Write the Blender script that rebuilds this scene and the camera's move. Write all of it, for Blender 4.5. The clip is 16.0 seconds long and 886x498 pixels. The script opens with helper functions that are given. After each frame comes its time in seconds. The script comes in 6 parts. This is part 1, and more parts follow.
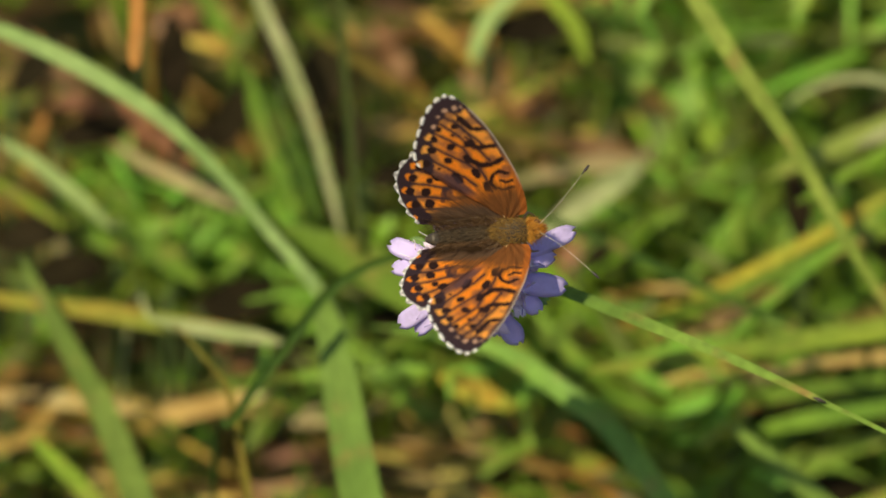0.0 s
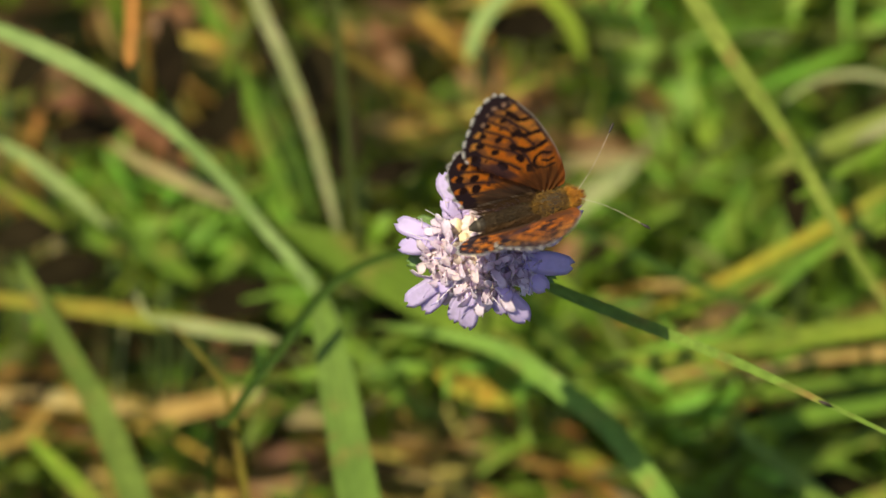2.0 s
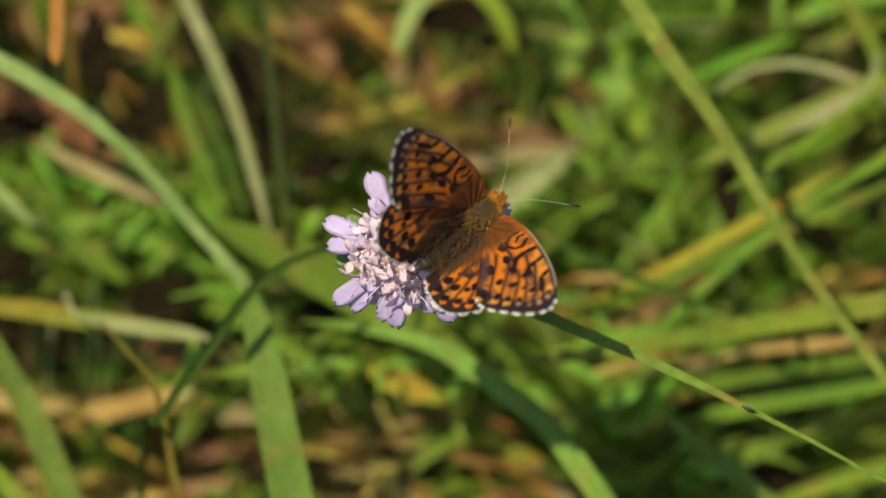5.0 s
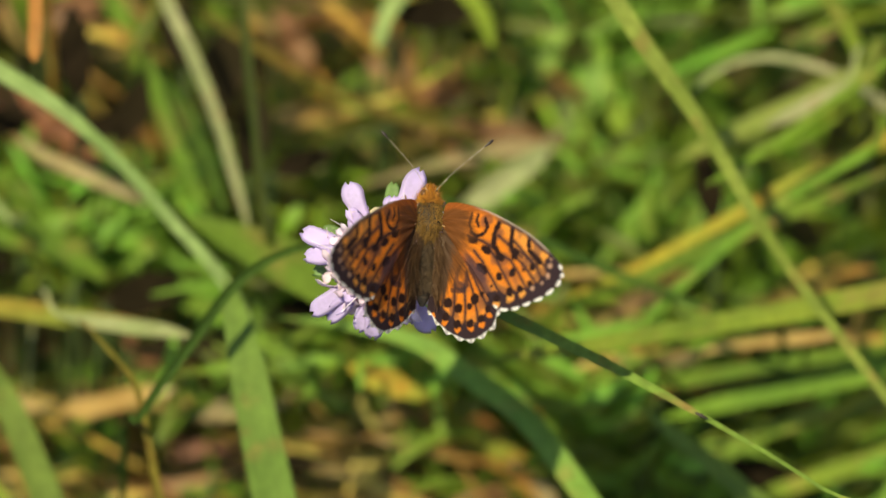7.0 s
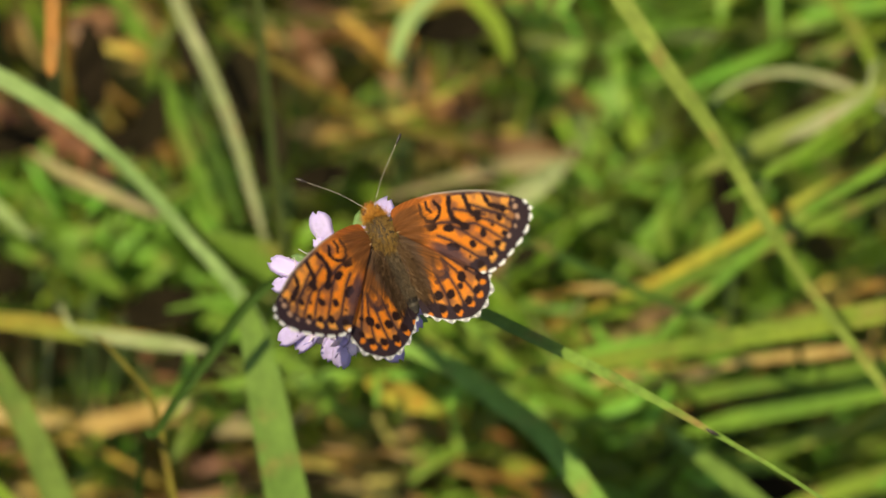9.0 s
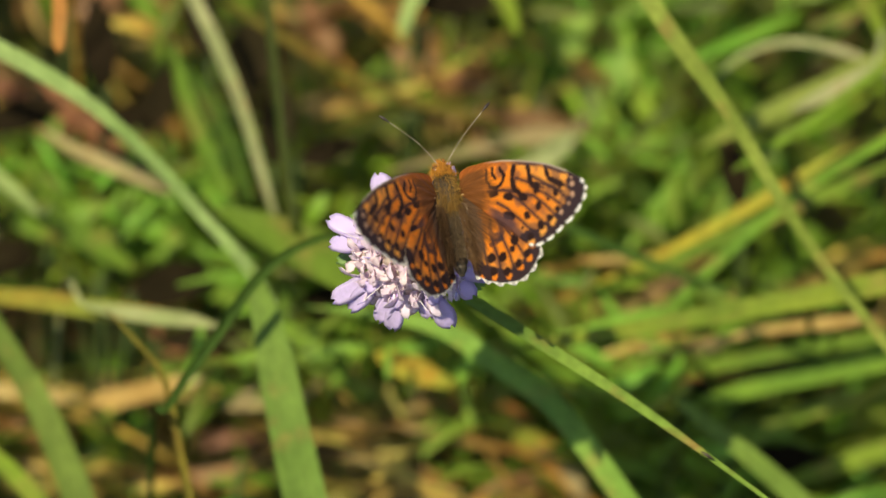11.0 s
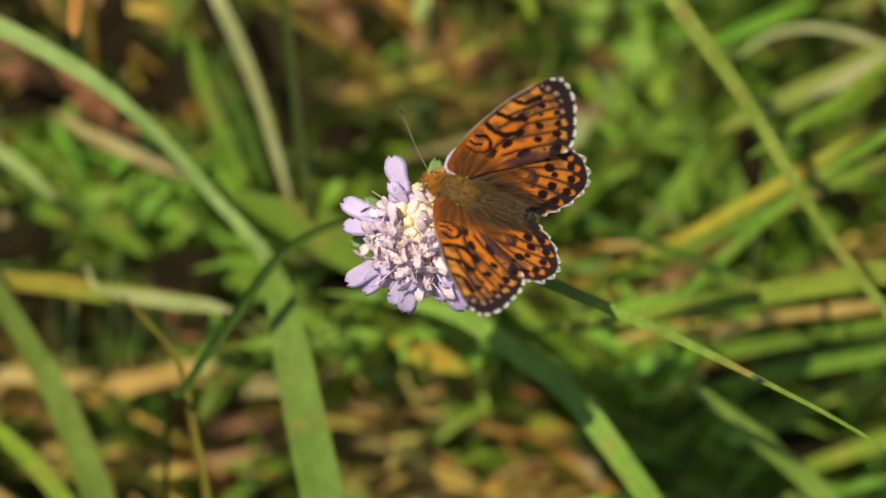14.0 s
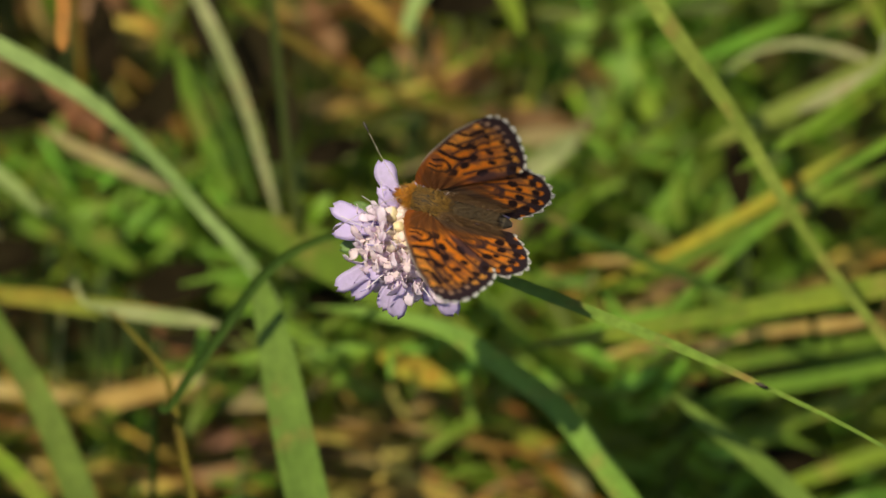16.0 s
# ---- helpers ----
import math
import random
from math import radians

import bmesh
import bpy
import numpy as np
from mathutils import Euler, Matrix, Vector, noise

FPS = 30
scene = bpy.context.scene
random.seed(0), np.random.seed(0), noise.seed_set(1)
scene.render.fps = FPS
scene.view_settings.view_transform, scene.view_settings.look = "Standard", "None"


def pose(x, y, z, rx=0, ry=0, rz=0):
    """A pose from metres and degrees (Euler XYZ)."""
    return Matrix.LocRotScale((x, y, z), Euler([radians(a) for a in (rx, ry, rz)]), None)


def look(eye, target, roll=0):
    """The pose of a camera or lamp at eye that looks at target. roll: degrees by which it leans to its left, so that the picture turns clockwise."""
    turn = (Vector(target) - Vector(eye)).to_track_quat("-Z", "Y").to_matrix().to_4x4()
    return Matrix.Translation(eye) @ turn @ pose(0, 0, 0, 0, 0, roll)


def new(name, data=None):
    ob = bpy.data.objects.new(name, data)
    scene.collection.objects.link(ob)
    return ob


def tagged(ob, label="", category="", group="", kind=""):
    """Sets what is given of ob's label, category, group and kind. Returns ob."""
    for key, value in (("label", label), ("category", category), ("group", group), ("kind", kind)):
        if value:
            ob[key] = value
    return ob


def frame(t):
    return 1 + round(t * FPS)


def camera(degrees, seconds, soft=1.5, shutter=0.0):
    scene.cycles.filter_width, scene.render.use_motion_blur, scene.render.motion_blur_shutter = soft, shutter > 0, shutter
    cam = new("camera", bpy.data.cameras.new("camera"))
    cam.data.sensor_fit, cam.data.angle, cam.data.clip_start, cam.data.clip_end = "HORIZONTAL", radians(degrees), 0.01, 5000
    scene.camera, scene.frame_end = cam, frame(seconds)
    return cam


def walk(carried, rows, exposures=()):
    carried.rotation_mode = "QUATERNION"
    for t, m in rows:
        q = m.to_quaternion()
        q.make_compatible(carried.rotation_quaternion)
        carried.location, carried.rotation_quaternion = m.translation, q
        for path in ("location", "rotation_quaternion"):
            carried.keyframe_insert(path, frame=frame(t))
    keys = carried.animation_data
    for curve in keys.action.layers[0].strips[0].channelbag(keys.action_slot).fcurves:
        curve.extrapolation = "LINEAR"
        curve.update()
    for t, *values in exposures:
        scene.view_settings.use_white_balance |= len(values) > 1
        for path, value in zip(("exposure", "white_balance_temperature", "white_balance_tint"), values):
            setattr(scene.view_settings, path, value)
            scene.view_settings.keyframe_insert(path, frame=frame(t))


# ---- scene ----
cam = camera(8.2, 16.0, soft=1.5)
cam.data.dof.use_dof = True
cam.data.dof.focus_distance = 0.846
cam.data.dof.aperture_fstop = 10.2
walk(cam, [
    (0, look((0.00000, -0.65114, 0.74637), (-0.00041, 0.00030, 0.20036), 0.22)),
    (0.5, look((0.00000, -0.65096, 0.74622), (0.00026, 0.00040, 0.20011), 0.23)),
    (1, look((0.00000, -0.65078, 0.74607), (0.00052, 0.00097, 0.20044), 0.10)),
    (1.5, look((0.00000, -0.65060, 0.74592), (-0.00000, 0.00053, 0.19955), -0.00)),
    (2, look((0.00000, -0.65043, 0.74577), (0.00007, 0.00081, 0.19952), 0.03)),
    (2.5, look((0.00000, -0.64918, 0.74473), (0.00196, 0.00326, 0.19993), -0.15)),
    (3, look((0.00000, -0.64795, 0.74369), (0.00800, 0.00523, 0.19982), -0.29)),
    (3.5, look((0.00000, -0.64671, 0.74266), (0.01117, 0.00543, 0.19760), 0.13)),
    (4, look((0.00000, -0.64548, 0.74163), (0.00884, 0.00493, 0.19447), -0.05)),
    (6.5, look((0.00000, -0.64269, 0.73928), (0.01180, 0.00848, 0.19307), 0.01)),
    (7, look((0.00000, -0.64262, 0.73922), (0.01226, 0.00767, 0.19197), -0.13)),
    (7.5, look((0.00000, -0.64254, 0.73916), (0.01143, 0.00768, 0.19181), -0.21)),
    (8, look((0.00000, -0.64247, 0.73910), (0.01071, 0.00923, 0.19351), -0.07)),
    (8.5, look((0.00000, -0.64240, 0.73904), (0.00984, 0.00974, 0.19395), -0.16)),
    (9, look((0.00000, -0.64232, 0.73897), (0.01001, 0.00933, 0.19331), -0.29)),
    (11.5, look((0.00000, -0.64196, 0.73867), (0.00740, 0.00689, 0.18963), -1.04)),
    (12, look((0.00000, -0.64189, 0.73861), (0.00611, 0.00660, 0.18912), -1.25)),
    (12.5, look((0.00000, -0.64181, 0.73854), (0.00486, 0.00620, 0.18849), -1.22)),
    (13, look((0.00000, -0.64174, 0.73848), (0.00441, 0.00548, 0.18749), -1.24)),
    (13.5, look((0.00000, -0.64167, 0.73842), (0.00532, 0.00533, 0.18718), -1.02)),
    (14, look((0.00000, -0.64159, 0.73836), (0.00646, 0.00643, 0.18834), -0.85)),
    (14.5, look((0.00000, -0.64152, 0.73830), (0.00695, 0.00716, 0.18906), -0.76)),
    (15, look((0.00000, -0.64145, 0.73824), (0.00767, 0.00705, 0.18879), -0.91)),
    (15.5, look((0.00000, -0.64137, 0.73818), (0.00780, 0.00747, 0.18914), -0.82)),
    (16, look((0.00000, -0.64130, 0.73812), (0.00817, 0.00801, 0.18964), -0.67)),
], exposures=[(0, 0.32), (2.5, 0.32), (3.2, 0.25), (4.0, 0.0), (4.2, 0.0), (6.3, 0.39), (9.2, 0.40), (13.5, 0.35), (14.5, 0.08), (15.5, -0.01), (16.0, 0.01)])

# ---- light: high summer sun behind the lens and to its left ----
SUN = Vector((-0.35, -0.44, 0.83)).normalized()
world = bpy.data.worlds.new("sky")
scene.world = world
world.use_nodes = True
sky = world.node_tree.nodes.new("ShaderNodeTexSky")
sky.sky_type, sky.sun_disc = "NISHITA", False
sky.sun_elevation = math.asin(SUN.z)
sky.sun_rotation = math.atan2(SUN.x, SUN.y)
back = world.node_tree.nodes["Background"]
back.inputs["Strength"].default_value = 0.090
world.node_tree.links.new(sky.outputs[0], back.inputs["Color"])
sun = new("sun", bpy.data.lights.new("sun", "SUN"))
sun.data.energy, sun.data.angle, sun.data.color = 4.7, radians(0.53), (1.0, 0.905, 0.61)
sun.matrix_world = look(SUN * 5, (0, 0, 0))

# ---- layout: a sheet facing the lens through the flower; one unit is 0.0777 mm there ----
UNIT = 0.85 * math.tan(radians(4.1)) / 784
AHEAD = Vector((0, math.cos(radians(40)), -math.sin(radians(40))))
ABOVE = Vector((0, math.sin(radians(40)), math.cos(radians(40))))
HERE = Vector((0, 0, 0.2))


def at(x, y, behind):
    """A place on the layout sheet, behind it by so many millimetres, spread as the view spreads."""
    far = behind / 1000
    k = UNIT * (0.85 + far) / 0.85
    return HERE + AHEAD * far + Vector((1, 0, 0)) * (x - 784) * k + ABOVE * (441 - y) * k


# ---- materials ----
def nodes_of(name):
    m = bpy.data.materials.new(name)
    m.use_nodes = True
    t = m.node_tree
    return m, t, t.nodes["Principled BSDF"], t.nodes["Material Output"]


def add(t, kind, **inputs):
    n = t.nodes.new(kind)
    for key, value in inputs.items():
        n.inputs[key].default_value = value
    return n


def mix(t, fac, a, b, blend="MIX"):
    n = t.nodes.new("ShaderNodeMix")
    n.data_type, n.blend_type = "RGBA", blend
    for slot, value in ((0, fac), (6, a), (7, b)):
        if isinstance(value, (float, int)):
            n.inputs[slot].default_value = value
        elif isinstance(value, tuple):
            n.inputs[slot].default_value = (*value, 1)
        else:
            t.links.new(value, n.inputs[slot])
    return n.outputs[2]


def noise_of(t, scale, detail=3, spread=(0.35, 0.65)):
    co = t.nodes.new("ShaderNodeTexCoord")
    n = add(t, "ShaderNodeTexNoise", Scale=scale, Detail=detail)
    t.links.new(co.outputs["Object"], n.inputs["Vector"])
    r = t.nodes.new("ShaderNodeMapRange")
    r.inputs[1].default_value, r.inputs[2].default_value = spread
    t.links.new(n.outputs["Fac"], r.inputs[0])
    return r.outputs[0], n


def leafy(name, a, b, worn=(0.3, 0.2, 0.06), wear=0.25, thin=0.35, rough=0.45, stripes=True, island=False, gloss=0.22):
    """Grass and leaf: two greens in patches, worn flecks, fine parallel veins, light coming through."""
    m, t, p, out = nodes_of(name)
    big, _ = noise_of(t, 60)
    small, nn = noise_of(t, 900, 4)
    col = mix(t, big, a, b)
    fleck, _ = noise_of(t, 170, 5, (0.6 - wear * 0.3, 0.78))
    col = mix(t, fleck, col, worn)
    grain = mix(t, 0.25, col, mix(t, small, (0.25, 0.25, 0.25), (0.8, 0.8, 0.8)), "OVERLAY")
    info = t.nodes.new("ShaderNodeNewGeometry" if island else "ShaderNodeObjectInfo")
    hsv = t.nodes.new("ShaderNodeHueSaturation")
    hue, val = t.nodes.new("ShaderNodeMapRange"), t.nodes.new("ShaderNodeMapRange")
    # island leaves: wide hue and value spread paints in sun-and-shade contrast
    hue.inputs[3].default_value, hue.inputs[4].default_value = (0.468, 0.535) if island else (0.49, 0.51)
    val.inputs[3].default_value, val.inputs[4].default_value = (0.22, 1.8) if island else (0.85, 1.15)
    rnd = info.outputs["Random Per Island"] if island else info.outputs["Random"]
    t.links.new(rnd, hue.inputs[0]), t.links.new(rnd, val.inputs[0])
    t.links.new(hue.outputs[0], hsv.inputs["Hue"]), t.links.new(val.outputs[0], hsv.inputs["Value"])
    t.links.new(grain, hsv.inputs["Color"])
    t.links.new(hsv.outputs[0], p.inputs["Base Color"])
    p.inputs["Roughness"].default_value = rough
    p.inputs["Specular IOR Level"].default_value = gloss
    if stripes:
        uv = t.nodes.new("ShaderNodeUVMap")
        wave = add(t, "ShaderNodeTexWave", Scale=5.0, Distortion=0.4)
        t.links.new(uv.outputs[0], wave.inputs["Vector"])
        rib = add(t, "ShaderNodeTexWave", Scale=1.6, Distortion=1.5, Detail=2.0)
        t.links.new(uv.outputs[0], rib.inputs["Vector"])
        blot, _ = noise_of(t, 260, 4, (0.3, 0.7))
        shade = mix(t, 0.30, hsv.outputs[0], mix(t, rib.outputs["Fac"], (0.32, 0.34, 0.26), (0.72, 0.74, 0.62)), "OVERLAY")
        shade = mix(t, 0.28, shade, mix(t, blot, (0.28, 0.30, 0.22), (0.74, 0.74, 0.66)), "OVERLAY")
        t.links.new(shade, p.inputs["Base Color"])
        bump = add(t, "ShaderNodeBump", Strength=0.35, Distance=0.0002)
        t.links.new(wave.outputs["Fac"], bump.inputs["Height"])
    else:
        bump = add(t, "ShaderNodeBump", Strength=0.4, Distance=0.0004)
        t.links.new(nn.outputs["Fac"], bump.inputs["Height"])
    t.links.new(bump.outputs[0], p.inputs["Normal"])
    tr = t.nodes.new("ShaderNodeBsdfTranslucent")
    t.links.new(mix(t, 0.5, hsv.outputs[0], (0.35, 0.42, 0.03)), tr.inputs["Color"])
    ms = t.nodes.new("ShaderNodeMixShader")
    ms.inputs[0].default_value = thin
    t.links.new(p.outputs[0], ms.inputs[1]), t.links.new(tr.outputs[0], ms.inputs[2])
    t.links.new(ms.outputs[0], out.inputs["Surface"])
    return m


GREEN = leafy("grass_green", (0.110, 0.200, 0.020), (0.175, 0.280, 0.027))
BLUE = leafy("grass_blue_green", (0.147, 0.250, 0.041), (0.212, 0.330, 0.054))
PALE = leafy("grass_pale", (0.250, 0.325, 0.100), (0.340, 0.415, 0.155), wear=-0.4)
MIST = leafy("grass_grey_green", (0.205, 0.285, 0.085), (0.290, 0.365, 0.135), wear=-0.2)
SAGE = leafy("grass_sage_green", (0.140, 0.215, 0.036), (0.200, 0.280, 0.054), wear=0.0)
OLIVE = leafy("stem_olive", (0.042, 0.058, 0.006), (0.070, 0.086, 0.010), wear=0.0)
TAN = leafy("stem_tan_green", (0.21, 0.165, 0.022), (0.15, 0.145, 0.022), (0.24, 0.12, 0.03))
SOFT = leafy("grass_soft_green", (0.185, 0.245, 0.038), (0.260, 0.315, 0.060), wear=0.1)
LIME = leafy("grass_yellow_green", (0.165, 0.240, 0.022), (0.240, 0.305, 0.030))
# grass green darkened to carry the shade on these blades
DEEP = leafy("grass_shaded_green", (0.046, 0.100, 0.009), (0.078, 0.160, 0.013))
# dark stem green with the shade behind the flower mixed into it
DUSK = leafy("stem_shaded_green", (0.034, 0.072, 0.010), (0.056, 0.104, 0.014), wear=0.0, rough=0.8)
YELLOW = leafy("grass_yellowing", (0.40, 0.30, 0.035), (0.26, 0.30, 0.04), (0.45, 0.2, 0.03))
STRAW = leafy("dry_straw", (0.50, 0.34, 0.14), (0.42, 0.24, 0.08), (0.62, 0.50, 0.30))
# near-black leaf colour that carries the deep shade of the gaps
GAP_SHADE = leafy("gap_shade_leaf", (0.012, 0.009, 0.005), (0.022, 0.016, 0.008), (0.022, 0.015, 0.009), rough=0.9, thin=0.05, gloss=0.03)
RUST = leafy("dry_rust", (0.54, 0.26, 0.05), (0.38, 0.17, 0.045), (0.50, 0.34, 0.08))
BUFF = leafy("dry_buff", (0.55, 0.44, 0.24), (0.45, 0.35, 0.17), (0.35, 0.36, 0.12))
UMBER = leafy("dead_brown", (0.16, 0.085, 0.04), (0.25, 0.13, 0.07), (0.30, 0.19, 0.10))
BLEACH = leafy("grass_bleached", (0.27, 0.33, 0.12), (0.46, 0.44, 0.24), (0.50, 0.34, 0.16), wear=0.1)
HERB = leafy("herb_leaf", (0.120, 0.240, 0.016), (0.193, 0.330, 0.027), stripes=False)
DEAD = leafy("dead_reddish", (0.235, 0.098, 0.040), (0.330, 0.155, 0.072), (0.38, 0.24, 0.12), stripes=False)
# lighter copy of the herb green, with sunlight put into the colour
HERB_LIT = leafy("herb_leaf_sunlit", (0.230, 0.370, 0.032), (0.313, 0.450, 0.045), stripes=False)
# near-black greens: the shade low in the sward is put into this colour
UNDER = leafy("undergrowth_leaf_shaded", (0.006, 0.014, 0.002), (0.016, 0.032, 0.004), (0.08, 0.04, 0.02), 0.4, stripes=False, island=True, gloss=0.06)
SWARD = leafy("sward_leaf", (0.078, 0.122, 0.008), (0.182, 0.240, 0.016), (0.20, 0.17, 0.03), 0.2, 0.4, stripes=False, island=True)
# sward green again, lightened to read as sunlit
SWARD_LIT = leafy("sward_leaf_sunlit", (0.125, 0.225, 0.018), (0.225, 0.33, 0.045), (0.25, 0.28, 0.03), 0.1, 0.4, stripes=False, island=True)
SWARD_DRY = leafy("sward_straw", (0.40, 0.205, 0.040), (0.34, 0.245, 0.075), (0.20, 0.09, 0.03), 0.3, 0.3, stripes=False, island=True)
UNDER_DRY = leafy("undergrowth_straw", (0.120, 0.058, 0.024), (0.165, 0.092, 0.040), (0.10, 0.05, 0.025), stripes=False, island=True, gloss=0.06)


def plain(name, colour, rough=0.6, scale=2500, shade=0.6, bump=0.0001, thin=0.0, sheen=0.0):
    m, t, p, out = nodes_of(name)
    n, raw = noise_of(t, scale, 4)
    big, _ = noise_of(t, scale / 9, 2)
    col = mix(t, n, tuple(c * shade for c in colour), colour)
    col = mix(t, big, col, tuple(min(1, c * 1.15) for c in colour))
    t.links.new(col, p.inputs["Base Color"])
    p.inputs["Roughness"].default_value = rough
    p.inputs["Sheen Weight"].default_value = sheen
    b = add(t, "ShaderNodeBump", Strength=0.5, Distance=bump)
    t.links.new(raw.outputs["Fac"], b.inputs["Height"]), t.links.new(b.outputs[0], p.inputs["Normal"])
    if thin:
        tr = t.nodes.new("ShaderNodeBsdfTranslucent")
        t.links.new(col, tr.inputs["Color"])
        ms = t.nodes.new("ShaderNodeMixShader")
        ms.inputs[0].default_value = thin
        t.links.new(p.outputs[0], ms.inputs[1]), t.links.new(tr.outputs[0], ms.inputs[2])
        t.links.new(ms.outputs[0], out.inputs["Surface"])
    return m


PETAL = plain("petal_lilac", (0.68, 0.565, 0.86), 0.55, 1800, 0.86, 0.00005, 0.48)
FLORET = plain("floret_pink", (0.93, 0.77, 0.82), 0.5, 2500, 0.84, 0.00005, 0.5)
SHELL = plain("floret_cream_pink", (0.93, 0.80, 0.70), 0.5, 2500, 0.86, 0.00005, 0.5)
BLUSH = plain("floret_lilac_white", (0.90, 0.77, 0.90), 0.5, 2500, 0.86, 0.00005, 0.5)
BUD = plain("bud_cream", (0.74, 0.62, 0.38), 0.5, 2500, 0.85, 0.00005, 0.15)
BUD_PINK = plain("bud_pink", (0.80, 0.64, 0.62), 0.5, 2500, 0.85, 0.00005, 0.15)
FILAMENT = plain("stamen_white", (0.85, 0.78, 0.80), 0.5)
ANTHER = plain("anther_violet", (0.32, 0.26, 0.50), 0.6)
BRACT = plain("bract_green", (0.16, 0.27, 0.07), 0.6, 2000, 0.6, 0.0001, 0.25)
STALK = plain("leaf_stalk_green", (0.050, 0.080, 0.014), 0.85)
STEM = plain("flower_stem_green", (0.14, 0.22, 0.06), 0.6)
DISC = plain("flower_disc", (0.62, 0.50, 0.42), 0.7)
CHITIN = plain("body_dark", (0.032, 0.024, 0.017), 0.9, 4000, 0.5)
SEGMENT = plain("body_band", (0.062, 0.046, 0.028), 0.6, 4000, 0.6)
FUR_GOLD = plain("fur_gold", (0.58, 0.25, 0.022), 0.7, 3000, 0.6)
FUR_OLIVE = plain("fur_olive", (0.26, 0.140, 0.022), 0.7, 3000, 0.6)
FUR_BROWN = plain("fur_brown", (0.105, 0.052, 0.017), 0.7, 3000, 0.6)
FUR_GREY = plain("fur_grey", (0.080, 0.050, 0.022), 0.7, 3000, 0.6)
EYE_BROWN = plain("eye_brown", (0.10, 0.05, 0.02), 0.2)
PALP = plain("palp_orange", (0.24, 0.085, 0.018), 0.6)
SHAFT = plain("antenna_pale", (0.52, 0.45, 0.32), 0.6, 9000, 0.3)
CLUB = plain("antenna_club", (0.03, 0.02, 0.015), 0.5)
LEG = plain("leg_ochre", (0.36, 0.22, 0.08), 0.5)
NODE = plain("grass_node_dark", (0.03, 0.02, 0.01), 0.6)


def wing_material(name, thin, pale=0.0):
    m, t, p, out = nodes_of(name)
    a = t.nodes.new("ShaderNodeVertexColor")
    a.layer_name = "scales"
    n, raw = noise_of(t, 6000, 3)
    col = mix(t, n, mix(t, 1.0, a.outputs[0], (0.82, 0.80, 0.80), "MULTIPLY"), a.outputs[0])
    t.links.new(col, p.inputs["Base Color"])
    p.inputs["Roughness"].default_value = 0.55
    p.inputs["Sheen Weight"].default_value = 0.04
    p.inputs["Specular IOR Level"].default_value = 0.2
    p.inputs["Sheen Tint"].default_value = (0.7, 0.6, 1.0, 1)
    b = add(t, "ShaderNodeBump", Strength=0.3, Distance=0.00004)
    t.links.new(raw.outputs["Fac"], b.inputs["Height"]), t.links.new(b.outputs[0], p.inputs["Normal"])
    tr = t.nodes.new("ShaderNodeBsdfTranslucent")
    t.links.new(mix(t, pale, mix(t, 1.0, col, (1.0, 0.85, 0.60), "MULTIPLY"), (0.95, 0.90, 0.80)), tr.inputs["Color"])
    ms = t.nodes.new("ShaderNodeMixShader")
    ms.inputs[0].default_value = thin
    t.links.new(p.outputs[0], ms.inputs[1]), t.links.new(tr.outputs[0], ms.inputs[2])
    t.links.new(ms.outputs[0], out.inputs["Surface"])
    return m


WING = wing_material("wing_scales", 0.46)
WING_UNDER = wing_material("wing_underside_scales", 0.58, 0.8)


def soil_material():
    m, t, p, out = nodes_of("soil_and_litter")
    a, raw = noise_of(t, 90, 6)
    b, _ = noise_of(t, 9, 3)
    c, _ = noise_of(t, 400, 3)
    col = mix(t, a, (0.016, 0.012, 0.007), (0.042, 0.032, 0.016))
    col = mix(t, b, col, mix(t, c, (0.018, 0.026, 0.007), (0.035, 0.05, 0.012)))
    t.links.new(col, p.inputs["Base Color"])
    p.inputs["Roughness"].default_value = 0.9
    bp = add(t, "ShaderNodeBump", Strength=0.8, Distance=0.004)
    t.links.new(raw.outputs["Fac"], bp.inputs["Height"]), t.links.new(bp.outputs[0], p.inputs["Normal"])
    return m


# ---- mesh helpers ----
def mesh_of(name, verts, faces, mats, smooth=True, picks=None, uvs=None, ridge=0):
    me = bpy.data.meshes.new(name)
    me.from_pydata([tuple(v) for v in verts], [], faces)
    for m in mats:
        me.materials.append(m)
    if picks is not None:
        me.polygons.foreach_set("material_index", picks)
    if uvs is not None:
        layer = me.uv_layers.new(name="UVMap")
        for loop in me.loops:
            layer.data[loop.index].uv = uvs[loop.vertex_index]
    if ridge:
        for e in me.edges:
            a, b = e.vertices
            if a % ridge == b % ridge and a % ridge in (0, ridge - 2 if ridge == 6 else ridge // 2):
                e.use_edge_sharp = True
    if smooth:
        me.polygons.foreach_set("use_smooth", [True] * len(me.polygons))
    me.update()
    return me


def piece(name, me, parent=None, label="", m=None):
    ob = new(name, me)
    if parent:
        ob.parent = parent
    if m is not None:
        ob.matrix_basis = m
    return tagged(ob, label)


def glide(points, count):
    """A smooth line through the points, cut into even counts."""
    ps = [Vector(q) for q in points]
    ps = [ps[0] * 2 - ps[1]] + ps + [ps[-1] * 2 - ps[-2]]
    out = []
    for i in range(count + 1):
        f = i / count * (len(ps) - 3)
        k = min(int(f), len(ps) - 4)
        u = f - k
        a, b, c, d = ps[k:k + 4]
        out.append(0.5 * (2 * b + (c - a) * u + (2 * a - 5 * b + 4 * c - d) * u * u + (3 * b - 3 * c + d - a) * u ** 3))
    return out


